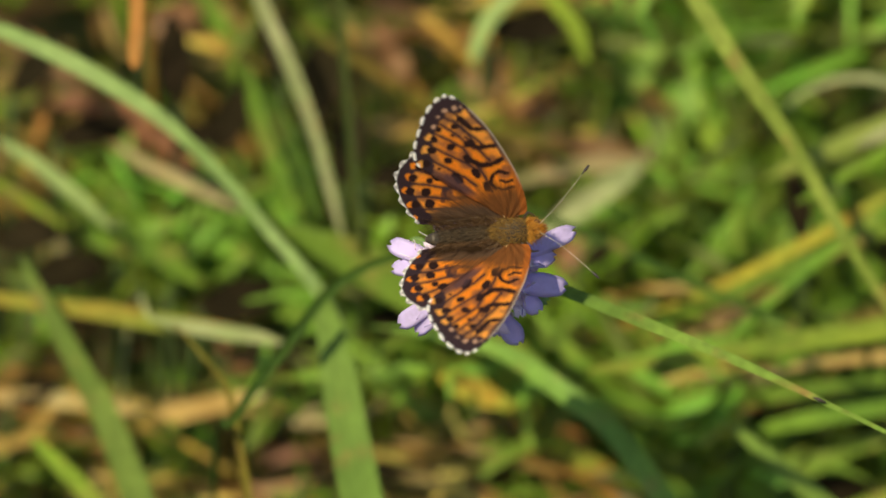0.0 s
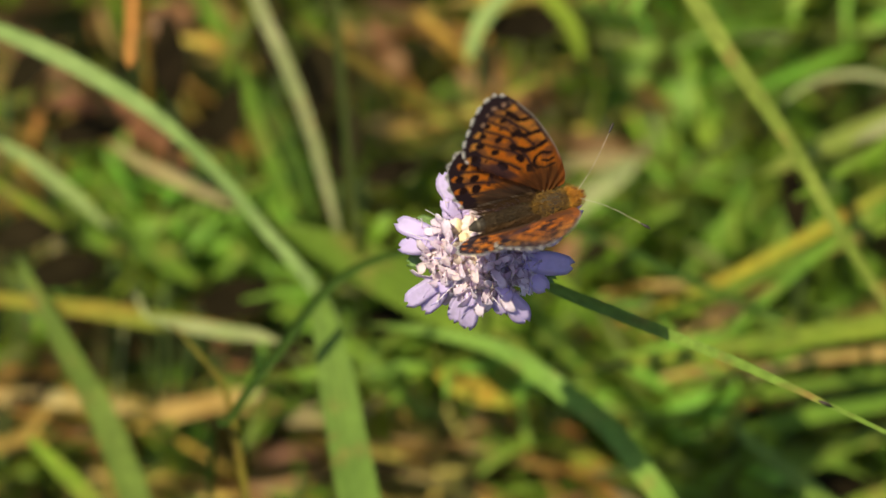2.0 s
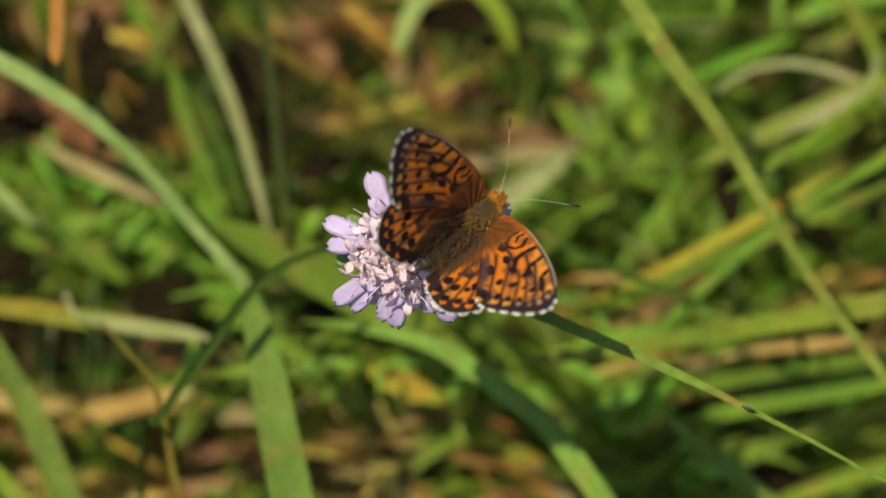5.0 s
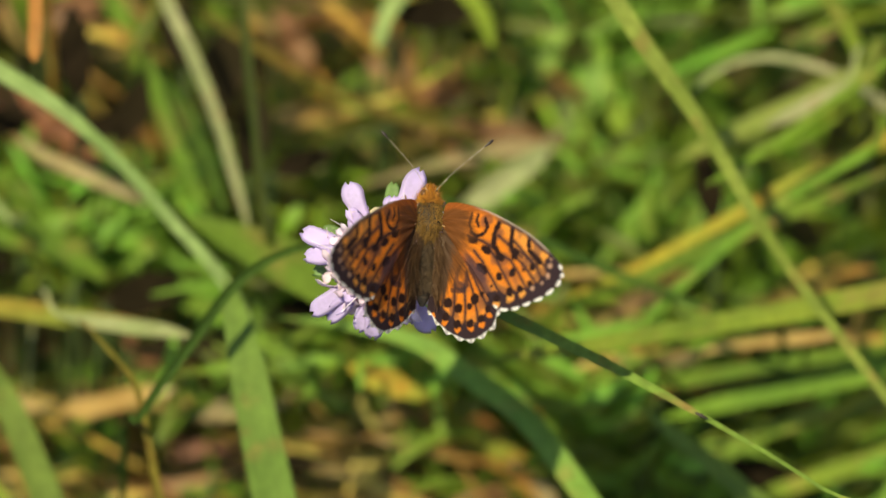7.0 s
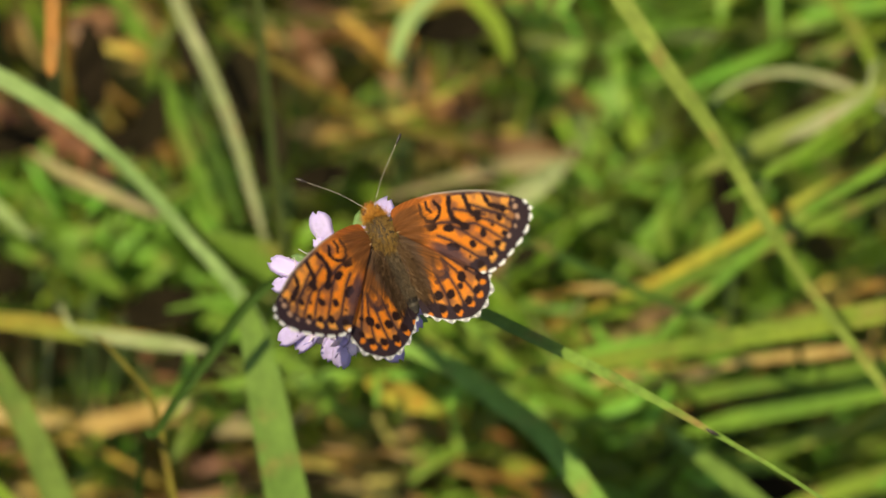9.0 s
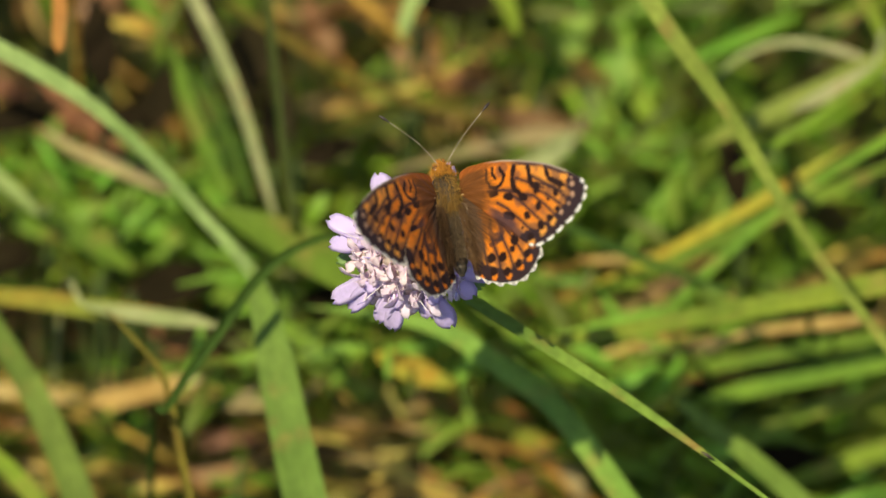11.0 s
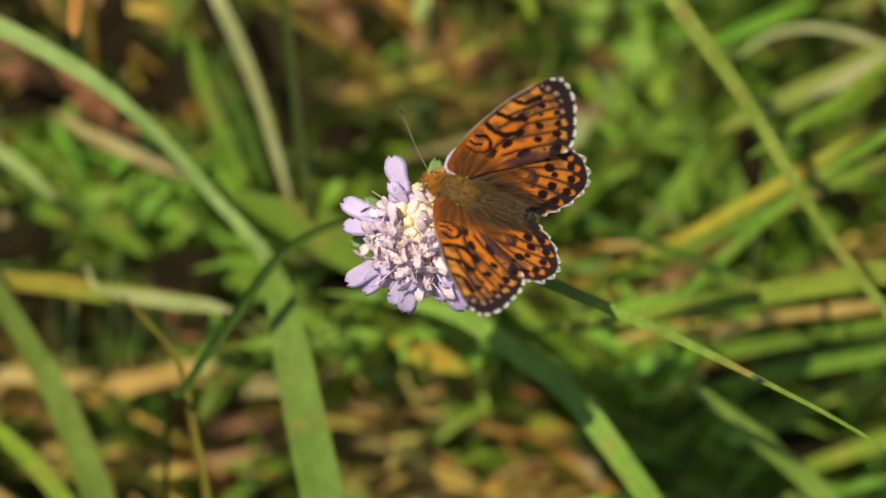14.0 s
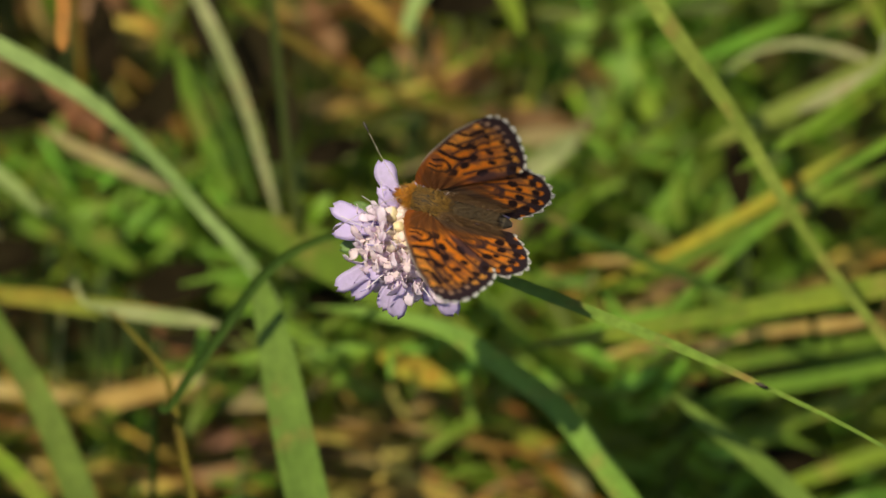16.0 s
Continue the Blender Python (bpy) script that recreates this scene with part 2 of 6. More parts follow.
def tube(points, radii, sides=6, count=12):
    """Vertices and faces of a round rod along a line; radii run evenly along it."""
    line = glide(points, count) if len(points) > 2 else [Vector(points[0]).lerp(Vector(points[1]), i / count) for i in range(count + 1)]
    verts, faces = [], []
    side = Vector((0.3, 0.9, 0.2))
    for i, p in enumerate(line):
        t = (line[min(i + 1, count)] - line[max(i - 1, 0)]).normalized()
        side = (side - t * side.dot(t)).normalized()
        other = t.cross(side)
        f = i / count * (len(radii) - 1)
        k = min(int(f), len(radii) - 2)
        r = radii[k] + (radii[k + 1] - radii[k]) * (f - k)
        for j in range(sides):
            w = 2 * math.pi * j / sides
            verts.append(p + (side * math.cos(w) + other * math.sin(w)) * r)
    for i in range(count):
        for j in range(sides):
            a, b = i * sides + j, i * sides + (j + 1) % sides
            faces.append((a, b, b + sides, a + sides))
    faces.append(tuple(range(sides))[::-1])
    faces.append(tuple(range(count * sides, (count + 1) * sides)))
    return verts, faces


def joined(parts):
    verts, faces = [], []
    for v, f in parts:
        k = len(verts)
        verts += list(v)
        faces += [tuple(i + k for i in q) for q in f]
    return verts, faces


def ball(centre, radii, rings=10, sides=14):
    verts, faces = [], []
    c = Vector(centre)
    for i in range(rings + 1):
        a = math.pi * i / rings
        for j in range(sides):
            b = 2 * math.pi * j / sides
            verts.append(c + Vector((radii[0] * math.sin(a) * math.cos(b), radii[1] * math.cos(a), radii[2] * math.sin(a) * math.sin(b))))
    for i in range(rings):
        for j in range(sides):
            a, b = i * sides + j, i * sides + (j + 1) % sides
            faces.append((a, b, b + sides, a + sides))
    return verts, faces


# ---- ground ----
def ground_sheet():
    n = 40
    verts, faces = [], []
    for i in range(n + 1):
        for j in range(n + 1):
            x, y = ((2 * k / n - 1) for k in (i, j))
            x, y = (math.copysign(abs(v) ** 5, v) * 400 + v * 0.6 for v in (x, y))
            near = math.exp(-(x * x + y * y) / 4)
            verts.append((x, y, near * 0.006 * noise.noise(Vector((x * 14, y * 14, 0))) - 0.004))
    for i in range(n):
        for j in range(n):
            a = i * (n + 1) + j
            faces.append((a, a + n + 1, a + n + 2, a + 1))
    return tagged(new("ground", mesh_of("ground", verts, faces, [soil_material()])), "dark meadow soil with moss and plant litter", "ground", kind="structure")


ground_sheet()


# ---- grass and leaves ----
def ribbon(points, widths, tilt=0.0, fold=0.18, count=26, thick=0.00022, turn=0.0, point=0.0):
    """A folded blade along a line: four vertices a cut, keel below."""
    line = glide(points, count)
    verts, faces, uvs = [], [], []
    length = 0
    side = None
    for i, p in enumerate(line):
        t = (line[min(i + 1, count)] - line[max(i - 1, 0)]).normalized()
        s = t.cross(-AHEAD)
        s = s.normalized() if s.length > 0.15 or side is None else side
        if side is not None and s.dot(side) < 0:
            s = -s
        side = s
        up = s.cross(t)
        a = radians(tilt + turn * i / count)
        s, up = s * math.cos(a) + up * math.sin(a), up * math.cos(a) - s * math.sin(a)
        f = i / count * (len(widths) - 1)
        k = min(int(f), len(widths) - 2)
        w = (widths[k] + (widths[k + 1] - widths[k]) * (f - k)) / 2
        w *= min(1, (i + 0.05) / count / point) ** 0.6 if point else 1
        if i:
            length += (p - line[i - 1]).length
        th = min(thick, w * 0.3)
        for x, z in ((-1, fold), (-0.5, fold * 0.3 + th / max(w, 1e-6) * 0.5), (0, 0), (0.5, fold * 0.3 + th / max(w, 1e-6) * 0.5), (1, fold), (0, -th / max(w, 1e-6))):
            verts.append(p + s * (x * w) + up * (z * w))
            uvs.append(((x + 1) / 2, length * 20))
    for i in range(count):
        for j in range(6):
            a, b = i * 6 + j, i * 6 + (j + 1) % 6
            faces.append((a, a + 6, b + 6, b))
    faces += [tuple(range(6)), tuple(range(count * 6, count * 6 + 6))[::-1]]
    return verts, faces, uvs


LABELS = {"grass_green": "fresh green grass blade in the meadow", "grass_blue_green": "bluish green broad grass blade arching down",
          "grass_soft_green": "soft green sunlit grass blade crossing the meadow", "grass_pale": "pale grey-green grass blade lit by the sun", "grass_yellow_green": "sunlit yellow-green grass blade in the meadow",
          "grass_shaded_green": "dark green grass blade, its shade put into the colour", "stem_shaded_green": "dark shaded-green arching grass stem behind the flower", "grass_yellowing": "yellowing grass blade with brown flecks",
          "dry_straw": "dry straw-coloured grass blade in the sward", "dry_rust": "dry rusty orange grass stalk in the sward",
          "dead_reddish": "reddish brown withered grass leaf", "grass_sage_green": "broad sage green grass blade in the sun", "stem_olive": "thin dark olive grass stem standing upright", "stem_tan_green": "thin bent tan and green grass stem", "grass_bleached": "cream-green bleached grass leaf folded over", "dry_buff": "bleached buff dead grass leaf, bent over", "gap_shade_leaf": "near-black leaf for the shade in a sward gap", "dead_brown": "dead brown withered leaf low in the sward"}


def blade(mat, behind, widths, *spots, root="end", tilt=12.0, fold=0.2, turn=0.0, name="grass_plant", label="", category="grass", count=30):
    """One blade through spots (x, y) or (x, y, behind) of the layout sheet, carried on down into the soil from its root end."""
    behind *= 1.15
    pts = [at(s[0], s[1], s[2] if len(s) > 2 else behind) for s in spots]
    if root == "start":
        pts, widths = pts[::-1], widths[::-1]
    last, way = pts[-1], (pts[-1] - pts[-2]).normalized()
    low = last + way * 0.004 + AHEAD * 0.014
    drop = [last, low, Vector((low.x + way.x * 0.006, low.y + 0.012, low.z * 0.5)), Vector((low.x + way.x * 0.008, low.y + 0.014, -0.006))]
    k = UNIT * (1 + behind / 850)
    ws = [w * k for w in widths]
    foot = Vector((drop[-1].x, drop[-1].y, 0))
    shift = lambda q: q - foot
    a = ribbon([shift(q) for q in pts], ws, tilt, fold, count, turn=turn, point=0.12)
    b = ribbon([shift(q) for q in drop], [ws[-1], min(ws[-1], 0.0014), 0.0012, 0.0012], tilt + turn, fold, 12)
    ob = new(name)
    ob.location = foot
    piece("leaf_blade", mesh_of("leaf_blade", a[0], a[1], [mat], uvs=a[2], ridge=6), ob)
    piece("sheath", mesh_of("sheath", b[0], b[1], [mat], uvs=b[2], ridge=6), ob)
    return tagged(ob, label or LABELS.get(mat.name, "green meadow leaf"), category, "grasses of the meadow")


def herb(mat, behind, length, width, x, y, angle, tilt=15.0, label="bright green herb leaf with toothed edge"):
    """A broad toothed leaf centred at a spot of the layout sheet, on a thin stalk from the soil."""
    k = UNIT * (1 + behind / 850)
    c = at(x, y, behind)
    t = Vector((1, 0, 0)) * math.cos(radians(angle)) + ABOVE * math.sin(radians(angle))
    t = (t - AHEAD * 0.15).normalized()
    s = t.cross(-AHEAD).normalized()
    up = s.cross(t)
    a = radians(tilt)
    s, up = s * math.cos(a) + up * math.sin(a), up * math.cos(a) - s * math.sin(a)
    base = c - t * length * k / 2
    foot = Vector((base.x, base.y + 0.01, 0))
    verts, faces, uvs = [], [], []
    n = 16
    for i in range(n + 1):
        u = i / n
        w = width * k / 2 * (math.sin(math.pi * min(1, u * 1.02 + 0.01)) ** 0.75) * (1 - 0.25 * u) * (1 + 0.09 * (i % 2))
        p = base + t * (u * length * k) - up * (u * u * length * k * 0.18) - foot
        for x2, z2 in ((-1, 0.22), (-0.5, 0.07), (0, 0), (0.5, 0.07), (1, 0.22), (0, -0.03)):
            verts.append(p + s * x2 * w + up * (z2 * w + 0.0002 * math.sin(i * 1.7 + x2 * 3)))
            uvs.append((x2 / 2 + 0.5, u))
    for i in range(n):
        for j in range(6):
            q, r = i * 6 + j, i * 6 + (j + 1) % 6
            faces.append((q, q + 6, r + 6, r))
    stalk = tube([base - foot, (base - foot) * 0.6 - t * 0.004, Vector((0, 0, -0.006))], [0.0005, 0.0007, 0.0009], 5, 8)
    ob = new("herb_plant")
    ob.location = foot
    piece("leaf", mesh_of("leaf", verts, faces, [mat], uvs=uvs, ridge=6), ob)
    piece("leaf_stalk", mesh_of("leaf_stalk", *stalk, [STALK]), ob)
    return tagged(ob, label, "plant", "herbs of the meadow")


# long blades in front
blade(BLEACH, 60, [8, 24, 28, 24, 6], (262, 560), (320, 572), (390, 584), (450, 592), (505, 604), root="start", tilt=-8, label="pale cream-green end of a yellowing grass leaf")
blade(MIST, 54, [16, 28, 33, 31, 25, 22, 22, 24, 22, 12], (-160, -12), (0, 54), (110, 103), (225, 169), (310, 233), (400, 321), (470, 406), (540, 486), (590, 570), (612, 640), tilt=16, label="long pale green grass blade in a wide arch", count=60)
blade(SAGE, 46, [20, 46, 66, 72, 76, 78], (556, 500), (576, 572), (596, 670), (614, 770), (636, 880), (664, 1020), tilt=10, fold=0.12, label="broad mid-green grass blade hanging below the arch", count=40)
blade(DUSK, 38, [9, 15, 19, 20, 17, 12], (790, 436), (690, 450), (615, 482), (560, 530), (500, 612), (440, 690), (400, 750), fold=0.5)
blade(SOFT, 42, [34, 33, 30, 25, 22, 20, 18], (1135, -140), (1238, 10), (1302, 110), (1360, 192), (1412, 272), (1460, 358), (1508, 440), (1578, 545), (1768, 800), tilt=-14)
blade(LIME, 58, [12, 26, 34, 40, 44], (1010, 652), (1160, 634), (1350, 604), (1560, 572), (1800, 530), tilt=8)
blade(STRAW, 78, [4, 10, 12, 16, 22, 6], (1185, 700), (1290, 668), (1400, 640), (1490, 628), (1568, 622), (1650, 612), tilt=10)
blade(RUST, 78, [4, 14, 16, 6], (1265, 716), (1310, 714), (1360, 708), (1410, 702), tilt=5)
blade(YELLOW, 74, [8, 16, 22, 26, 24], (1150, 548), (1270, 498), (1400, 432), (1568, 345), (1800, 240), tilt=10)
blade(GREEN, 72, [10, 24, 26, 26, 24], (1180, 560), (1300, 505), (1440, 448), (1568, 395), (1800, 310))
blade(BLEACH, 80, [8, 12, 15, 17, 20], (1376, 190), (1420, 154), (1480, 132), (1560, 136), (1665, 178), (1760, 252), root="end", tilt=30)
blade(SOFT, 78, [12, 30, 38, 40, 22], (1340, 312), (1420, 274), (1510, 236), (1610, 192), (1690, 152), root="end", tilt=8)
blade(BLEACH, 70, [6, 22, 28, 24, 8], (1500, 252), (1560, 226), (1610, 202), (1655, 172), root="end", tilt=4)
blade(BLUE, 56, [6, 20, 36, 40, 42, 40], (640, 572, 70), (760, 584, 68), (890, 618, 64), (985, 680, 60), (1080, 755, 58), (1160, 860, 56), (1260, 1010, 56), tilt=-10)
blade(GREEN, 66, [16, 52, 84, 92, 76, 24], (496, 396), (570, 428), (655, 468), (750, 516), (850, 576), (970, 656), root="start", fold=0.1)
blade(GREEN, 86, [16, 40, 50, 44, 16], (400, 520), (520, 545), (640, 560), (760, 610), (860, 700), root="start")
blade(BLEACH, 72, [20, 25, 26, 23, 17, 8], (426, -90), (455, 0), (500, 100), (542, 205), (576, 325), (602, 420), root="end", tilt=20)
blade(OLIVE, 64, [15, 17, 17, 16, 14], (588, -120), (596, 30), (608, 180), (620, 320), (634, 440), tilt=20)
blade(TAN, 84, [10, 18, 20, 18, 14], (480, 10), (620, 98), (740, 172), (860, 222), (1010, 262), root="start")
blade(PALE, 82, [18, 30, 28, 24], (826, 110), (852, 40), (900, -20), (980, -90), root="end")
blade(LIME, 84, [30, 32, 28, 12], (930, -60), (980, 0), (1016, 50), (1034, 110), root="start")
blade(RUST, 48, [20, 28, 28, 24], (238, -110), (236, 0), (234, 70), (231, 120), root="start", tilt=25, name="grass_plant")
blade(BUFF, 84, [6, 20, 28, 24, 8], (185, 240), (250, 286), (320, 318), (380, 344), (445, 376), tilt=0)
blade(YELLOW, 64, [24, 28, 36, 36, 28], (-60, 520), (90, 538), (200, 552), (300, 570), (480, 596), root="start", tilt=-8)
blade(SAGE, 60, [10, 26, 40, 50, 56, 60], (30, 446), (60, 510), (120, 620), (182, 735), (228, 850), (280, 1000), tilt=16)
blade(STRAW, 84, [22, 30, 28, 18], (-120, 690), (20, 700), (140, 708), (262, 726), root="start", tilt=10)
blade(STRAW, 80, [20, 36, 34, 14], (262, 730), (330, 722), (400, 706), (470, 690))
blade(BUFF, 82, [20, 38, 36, 12], (500, 742), (545, 734), (600, 730), (650, 728))
blade(TAN, 44, [6, 9, 11, 13, 15, 16, 16], (296, 562), (350, 622), (396, 680), (412, 745), (425, 820), (440, 900), (455, 1010), fold=0.5)
blade(YELLOW, 72, [18, 44, 48, 14], (770, 656), (810, 674), (850, 692), (905, 716), tilt=0)
blade(RUST, 92, [6, 22, 28, 22, 14], (910, 760), (965, 782), (1030, 830), (1100, 890), (1200, 980))
blade(YELLOW, 90, [10, 30, 36, 12], (890, 770), (950, 764), (1000, 790), (1040, 830))
blade(PALE, 74, [10, 24, 28, 24, 10], (-20, 240), (40, 274), (90, 312), (140, 352), (190, 400))
blade(LIME, 80, [10, 18, 18, 8], (-30, 310), (20, 340), (70, 372), (110, 400))
blade(GREEN, 82, [20, 42, 44, 18], (160, 365), (220, 410), (290, 455), (350, 500))
blade(LIME, 60, [14, 30, 34, 32], (50, 770), (95, 815), (150, 870), (220, 960))
blade(SAGE, 58, [10, 26, 34, 38, 36], (1280, 735), (1345, 790), (1425, 855), (1510, 935), (1600, 1040), tilt=-10)
blade(GREEN, 76, [40, 40, 34, 12], (1800, 660), (1600, 700), (1440, 730), (1310, 762), root="start")
blade(LIME, 82, [12, 28, 32, 34], (1440, 915), (1530, 885), (1640, 850), (1800, 800))
blade(SOFT, 84, [24, 28, 26, 8], (1800, 715), (1600, 755), (1440, 806), (1320, 856), root="start")
blade(GREEN, 78, [26, 30, 26, 10], (1760, 640), (1560, 664), (1380, 690), (1230, 716), root="start")
blade(LIME, 96, [40, 48, 44, 14], (1800, 10), (1640, 40), (1480, 60), (1330, 70), root="start")
blade(LIME, 104, [40, 52, 40, 14], (1800, -80), (1650, -40), (1500, 0), (1400, 30), root="start")
blade(UMBER, 98, [20, 50, 44, 12], (1470, 60), (1530, 72), (1600, 80), (1680, 84))
blade(UMBER, 92, [10, 34, 36, 10], (1190, 600), (1235, 580), (1280, 556), (1330, 530))
blade(RUST, 112, [8, 16, 18, 8], (1080, 560), (1140, 540), (1210, 510), (1290, 490))
blade(BUFF, 92, [6, 14, 24, 34, 30], (790, 345), (890, 318), (980, 296), (1060, 280), (1122, 284), tilt=-16)
blade(BLEACH, 82, [26, 44, 42, 16], (1130, 280), (1080, 316), (1010, 366), (930, 420), tilt=12)
blade(DUSK, 62, [8, 14, 16, 15, 12], (850, 330), (950, 374), (1080, 428), (1200, 486), (1330, 540), (1500, 610), fold=0.3)
blade(UMBER, 100, [14, 40, 44, 14], (900, 230), (980, 246), (1080, 262), (1170, 290))
blade(UMBER, 110, [20, 40, 36, 14], (640, -20), (740, 40), (860, 100), (960, 160))
blade(RUST, 112, [12, 22, 20, 8], (650, 20), (690, 70), (730, 130), (760, 180))
blade(GREEN, 78, [14, 32, 36, 16], (430, 105), (448, 200), (484, 300), (530, 405), tilt=25)
blade(DEEP, 80, [14, 30, 30, 12], (440, 130), (490, 210), (530, 300), (560, 390))
blade(DEEP, 112, [20, 50, 44, 16], (880, 470), (1000, 500), (1120, 560), (1240, 620))
blade(GREEN, 96, [20, 46, 44, 20], (640, 600), (700, 660), (780, 720), (880, 790))
blade(BLUE, 88, [10, 26, 30, 24], (590, 560), (640, 620), (700, 690), (780, 740))
blade(GREEN, 92, [16, 40, 40, 14], (1030, 560), (1000, 620), (960, 660), (900, 700))
blade(PALE, 108, [20, 40, 44, 20], (1080, 60), (1120, 130), (1150, 200), (1170, 280))
blade(DEEP, 100, [20, 36, 32, 12], (1560, 240), (1600, 320), (1660, 430), (1760, 560))
blade(LIME, 84, [16, 24, 20], (1540, -60), (1640, 60), (1700, 200), (1760, 420), root="end")
blade(RUST, 90, [14, 26, 24, 10], (60, 60), (75, 120), (70, 190), (60, 250), name="grass_plant")
blade(GREEN, 100, [20, 34, 30, 12], (330, -40), (370, 20), (400, 80), (420, 150))
# withered leaves and straw low down
blade(DEAD, 90, [8, 24, 32, 26, 10], (170, 130), (230, 200), (290, 255), (340, 300), (390, 350))
blade(UMBER, 122, [16, 50, 56, 20], (-40, 30), (20, 70), (90, 120), (160, 180))
blade(RUST, 130, [10, 30, 34, 12], (640, 40), (680, 80), (710, 130), (740, 190))
blade(UMBER, 124, [20, 60, 66, 24], (820, 90), (890, 130), (960, 170), (1030, 220))
blade(UMBER, 126, [20, 50, 60, 30], (330, 840), (420, 800), (520, 790), (640, 800))
blade(STRAW, 116, [12, 26, 24, 10], (600, 850), (700, 820), (800, 800), (900, 800))
blade(STRAW, 112, [12, 30, 30, 12], (280, 690), (350, 700), (430, 712), (520, 730))
blade(RUST, 118, [12, 34, 36, 12], (1090, 560), (1160, 590), (1230, 640), (1300, 700))
blade(UMBER, 120, [14, 40, 44, 14], (950, 380), (1010, 420), (1080, 450), (1160, 470))
blade(STRAW, 110, [10, 20, 22, 10], (0, 120), (60, 160), (130, 190), (210, 210))
blade(GREEN, 64, [12, 20, 22, 20, 16], (1240, 640), (1320, 560), (1420, 470), (1540, 380), (1700, 290), root="end")
blade(GREEN, 62, [10, 16, 18, 16], (1400, 352), (1480, 308), (1580, 240), (1740, 130), root="end")
# near-black leaves that stand in for deep shade in the gaps
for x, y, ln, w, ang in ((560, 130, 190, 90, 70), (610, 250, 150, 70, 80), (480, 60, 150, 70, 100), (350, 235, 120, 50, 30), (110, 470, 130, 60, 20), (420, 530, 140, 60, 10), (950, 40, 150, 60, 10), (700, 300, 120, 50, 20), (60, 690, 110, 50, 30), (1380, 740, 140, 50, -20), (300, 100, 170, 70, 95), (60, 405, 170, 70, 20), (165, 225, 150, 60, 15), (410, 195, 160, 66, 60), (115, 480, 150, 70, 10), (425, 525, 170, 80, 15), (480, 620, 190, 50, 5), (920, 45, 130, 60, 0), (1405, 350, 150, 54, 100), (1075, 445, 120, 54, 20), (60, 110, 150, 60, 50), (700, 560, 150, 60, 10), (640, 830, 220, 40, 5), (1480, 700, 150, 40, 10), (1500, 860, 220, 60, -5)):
    herb(GAP_SHADE, 96, ln, w, x, y, ang, tilt=8, label="near-black leaf for the shade in a sward gap")
# broad herb leaves in clumps
def leaves(*spots):
    """Broad leaves of one patch: (x, y, length, width, angle, behind, material) each."""
    for x, y, ln, w, ang, far, m in spots:
        herb(m, far + 36, ln, w, x, y, ang, tilt=18 * math.sin(x * 0.37 + y), label="buff withered leaf in the sward" if m is BUFF else "brown withered leaf in the sward" if m is UMBER else "bright green herb leaf with toothed edge")


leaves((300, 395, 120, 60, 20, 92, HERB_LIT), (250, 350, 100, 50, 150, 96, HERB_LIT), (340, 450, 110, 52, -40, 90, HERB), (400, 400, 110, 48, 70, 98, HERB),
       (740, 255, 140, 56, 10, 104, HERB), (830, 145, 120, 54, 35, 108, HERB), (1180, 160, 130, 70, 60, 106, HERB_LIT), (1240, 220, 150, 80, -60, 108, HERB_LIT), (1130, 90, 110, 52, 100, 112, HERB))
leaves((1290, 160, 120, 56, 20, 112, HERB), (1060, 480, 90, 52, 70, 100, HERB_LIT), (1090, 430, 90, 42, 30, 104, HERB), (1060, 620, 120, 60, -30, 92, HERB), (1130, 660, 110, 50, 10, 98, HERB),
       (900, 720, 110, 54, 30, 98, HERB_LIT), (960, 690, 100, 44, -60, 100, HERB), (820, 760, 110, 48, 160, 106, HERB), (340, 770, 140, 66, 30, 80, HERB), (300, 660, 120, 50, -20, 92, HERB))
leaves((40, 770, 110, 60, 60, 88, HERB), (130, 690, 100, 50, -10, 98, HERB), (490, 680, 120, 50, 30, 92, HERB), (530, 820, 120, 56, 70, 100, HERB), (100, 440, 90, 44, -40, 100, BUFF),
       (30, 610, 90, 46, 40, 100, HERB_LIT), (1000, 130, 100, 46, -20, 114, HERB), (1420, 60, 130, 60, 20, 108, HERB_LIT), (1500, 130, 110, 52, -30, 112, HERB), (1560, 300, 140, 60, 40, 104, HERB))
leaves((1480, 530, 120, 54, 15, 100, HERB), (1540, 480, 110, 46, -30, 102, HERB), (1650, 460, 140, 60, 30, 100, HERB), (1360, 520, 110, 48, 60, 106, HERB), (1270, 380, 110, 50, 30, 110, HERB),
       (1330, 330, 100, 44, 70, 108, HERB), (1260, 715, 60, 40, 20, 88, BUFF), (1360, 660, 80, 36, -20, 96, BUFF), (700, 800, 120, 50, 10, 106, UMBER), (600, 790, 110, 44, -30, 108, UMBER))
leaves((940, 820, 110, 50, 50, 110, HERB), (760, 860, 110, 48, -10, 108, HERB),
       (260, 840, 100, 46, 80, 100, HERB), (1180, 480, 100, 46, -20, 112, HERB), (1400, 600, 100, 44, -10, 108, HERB))

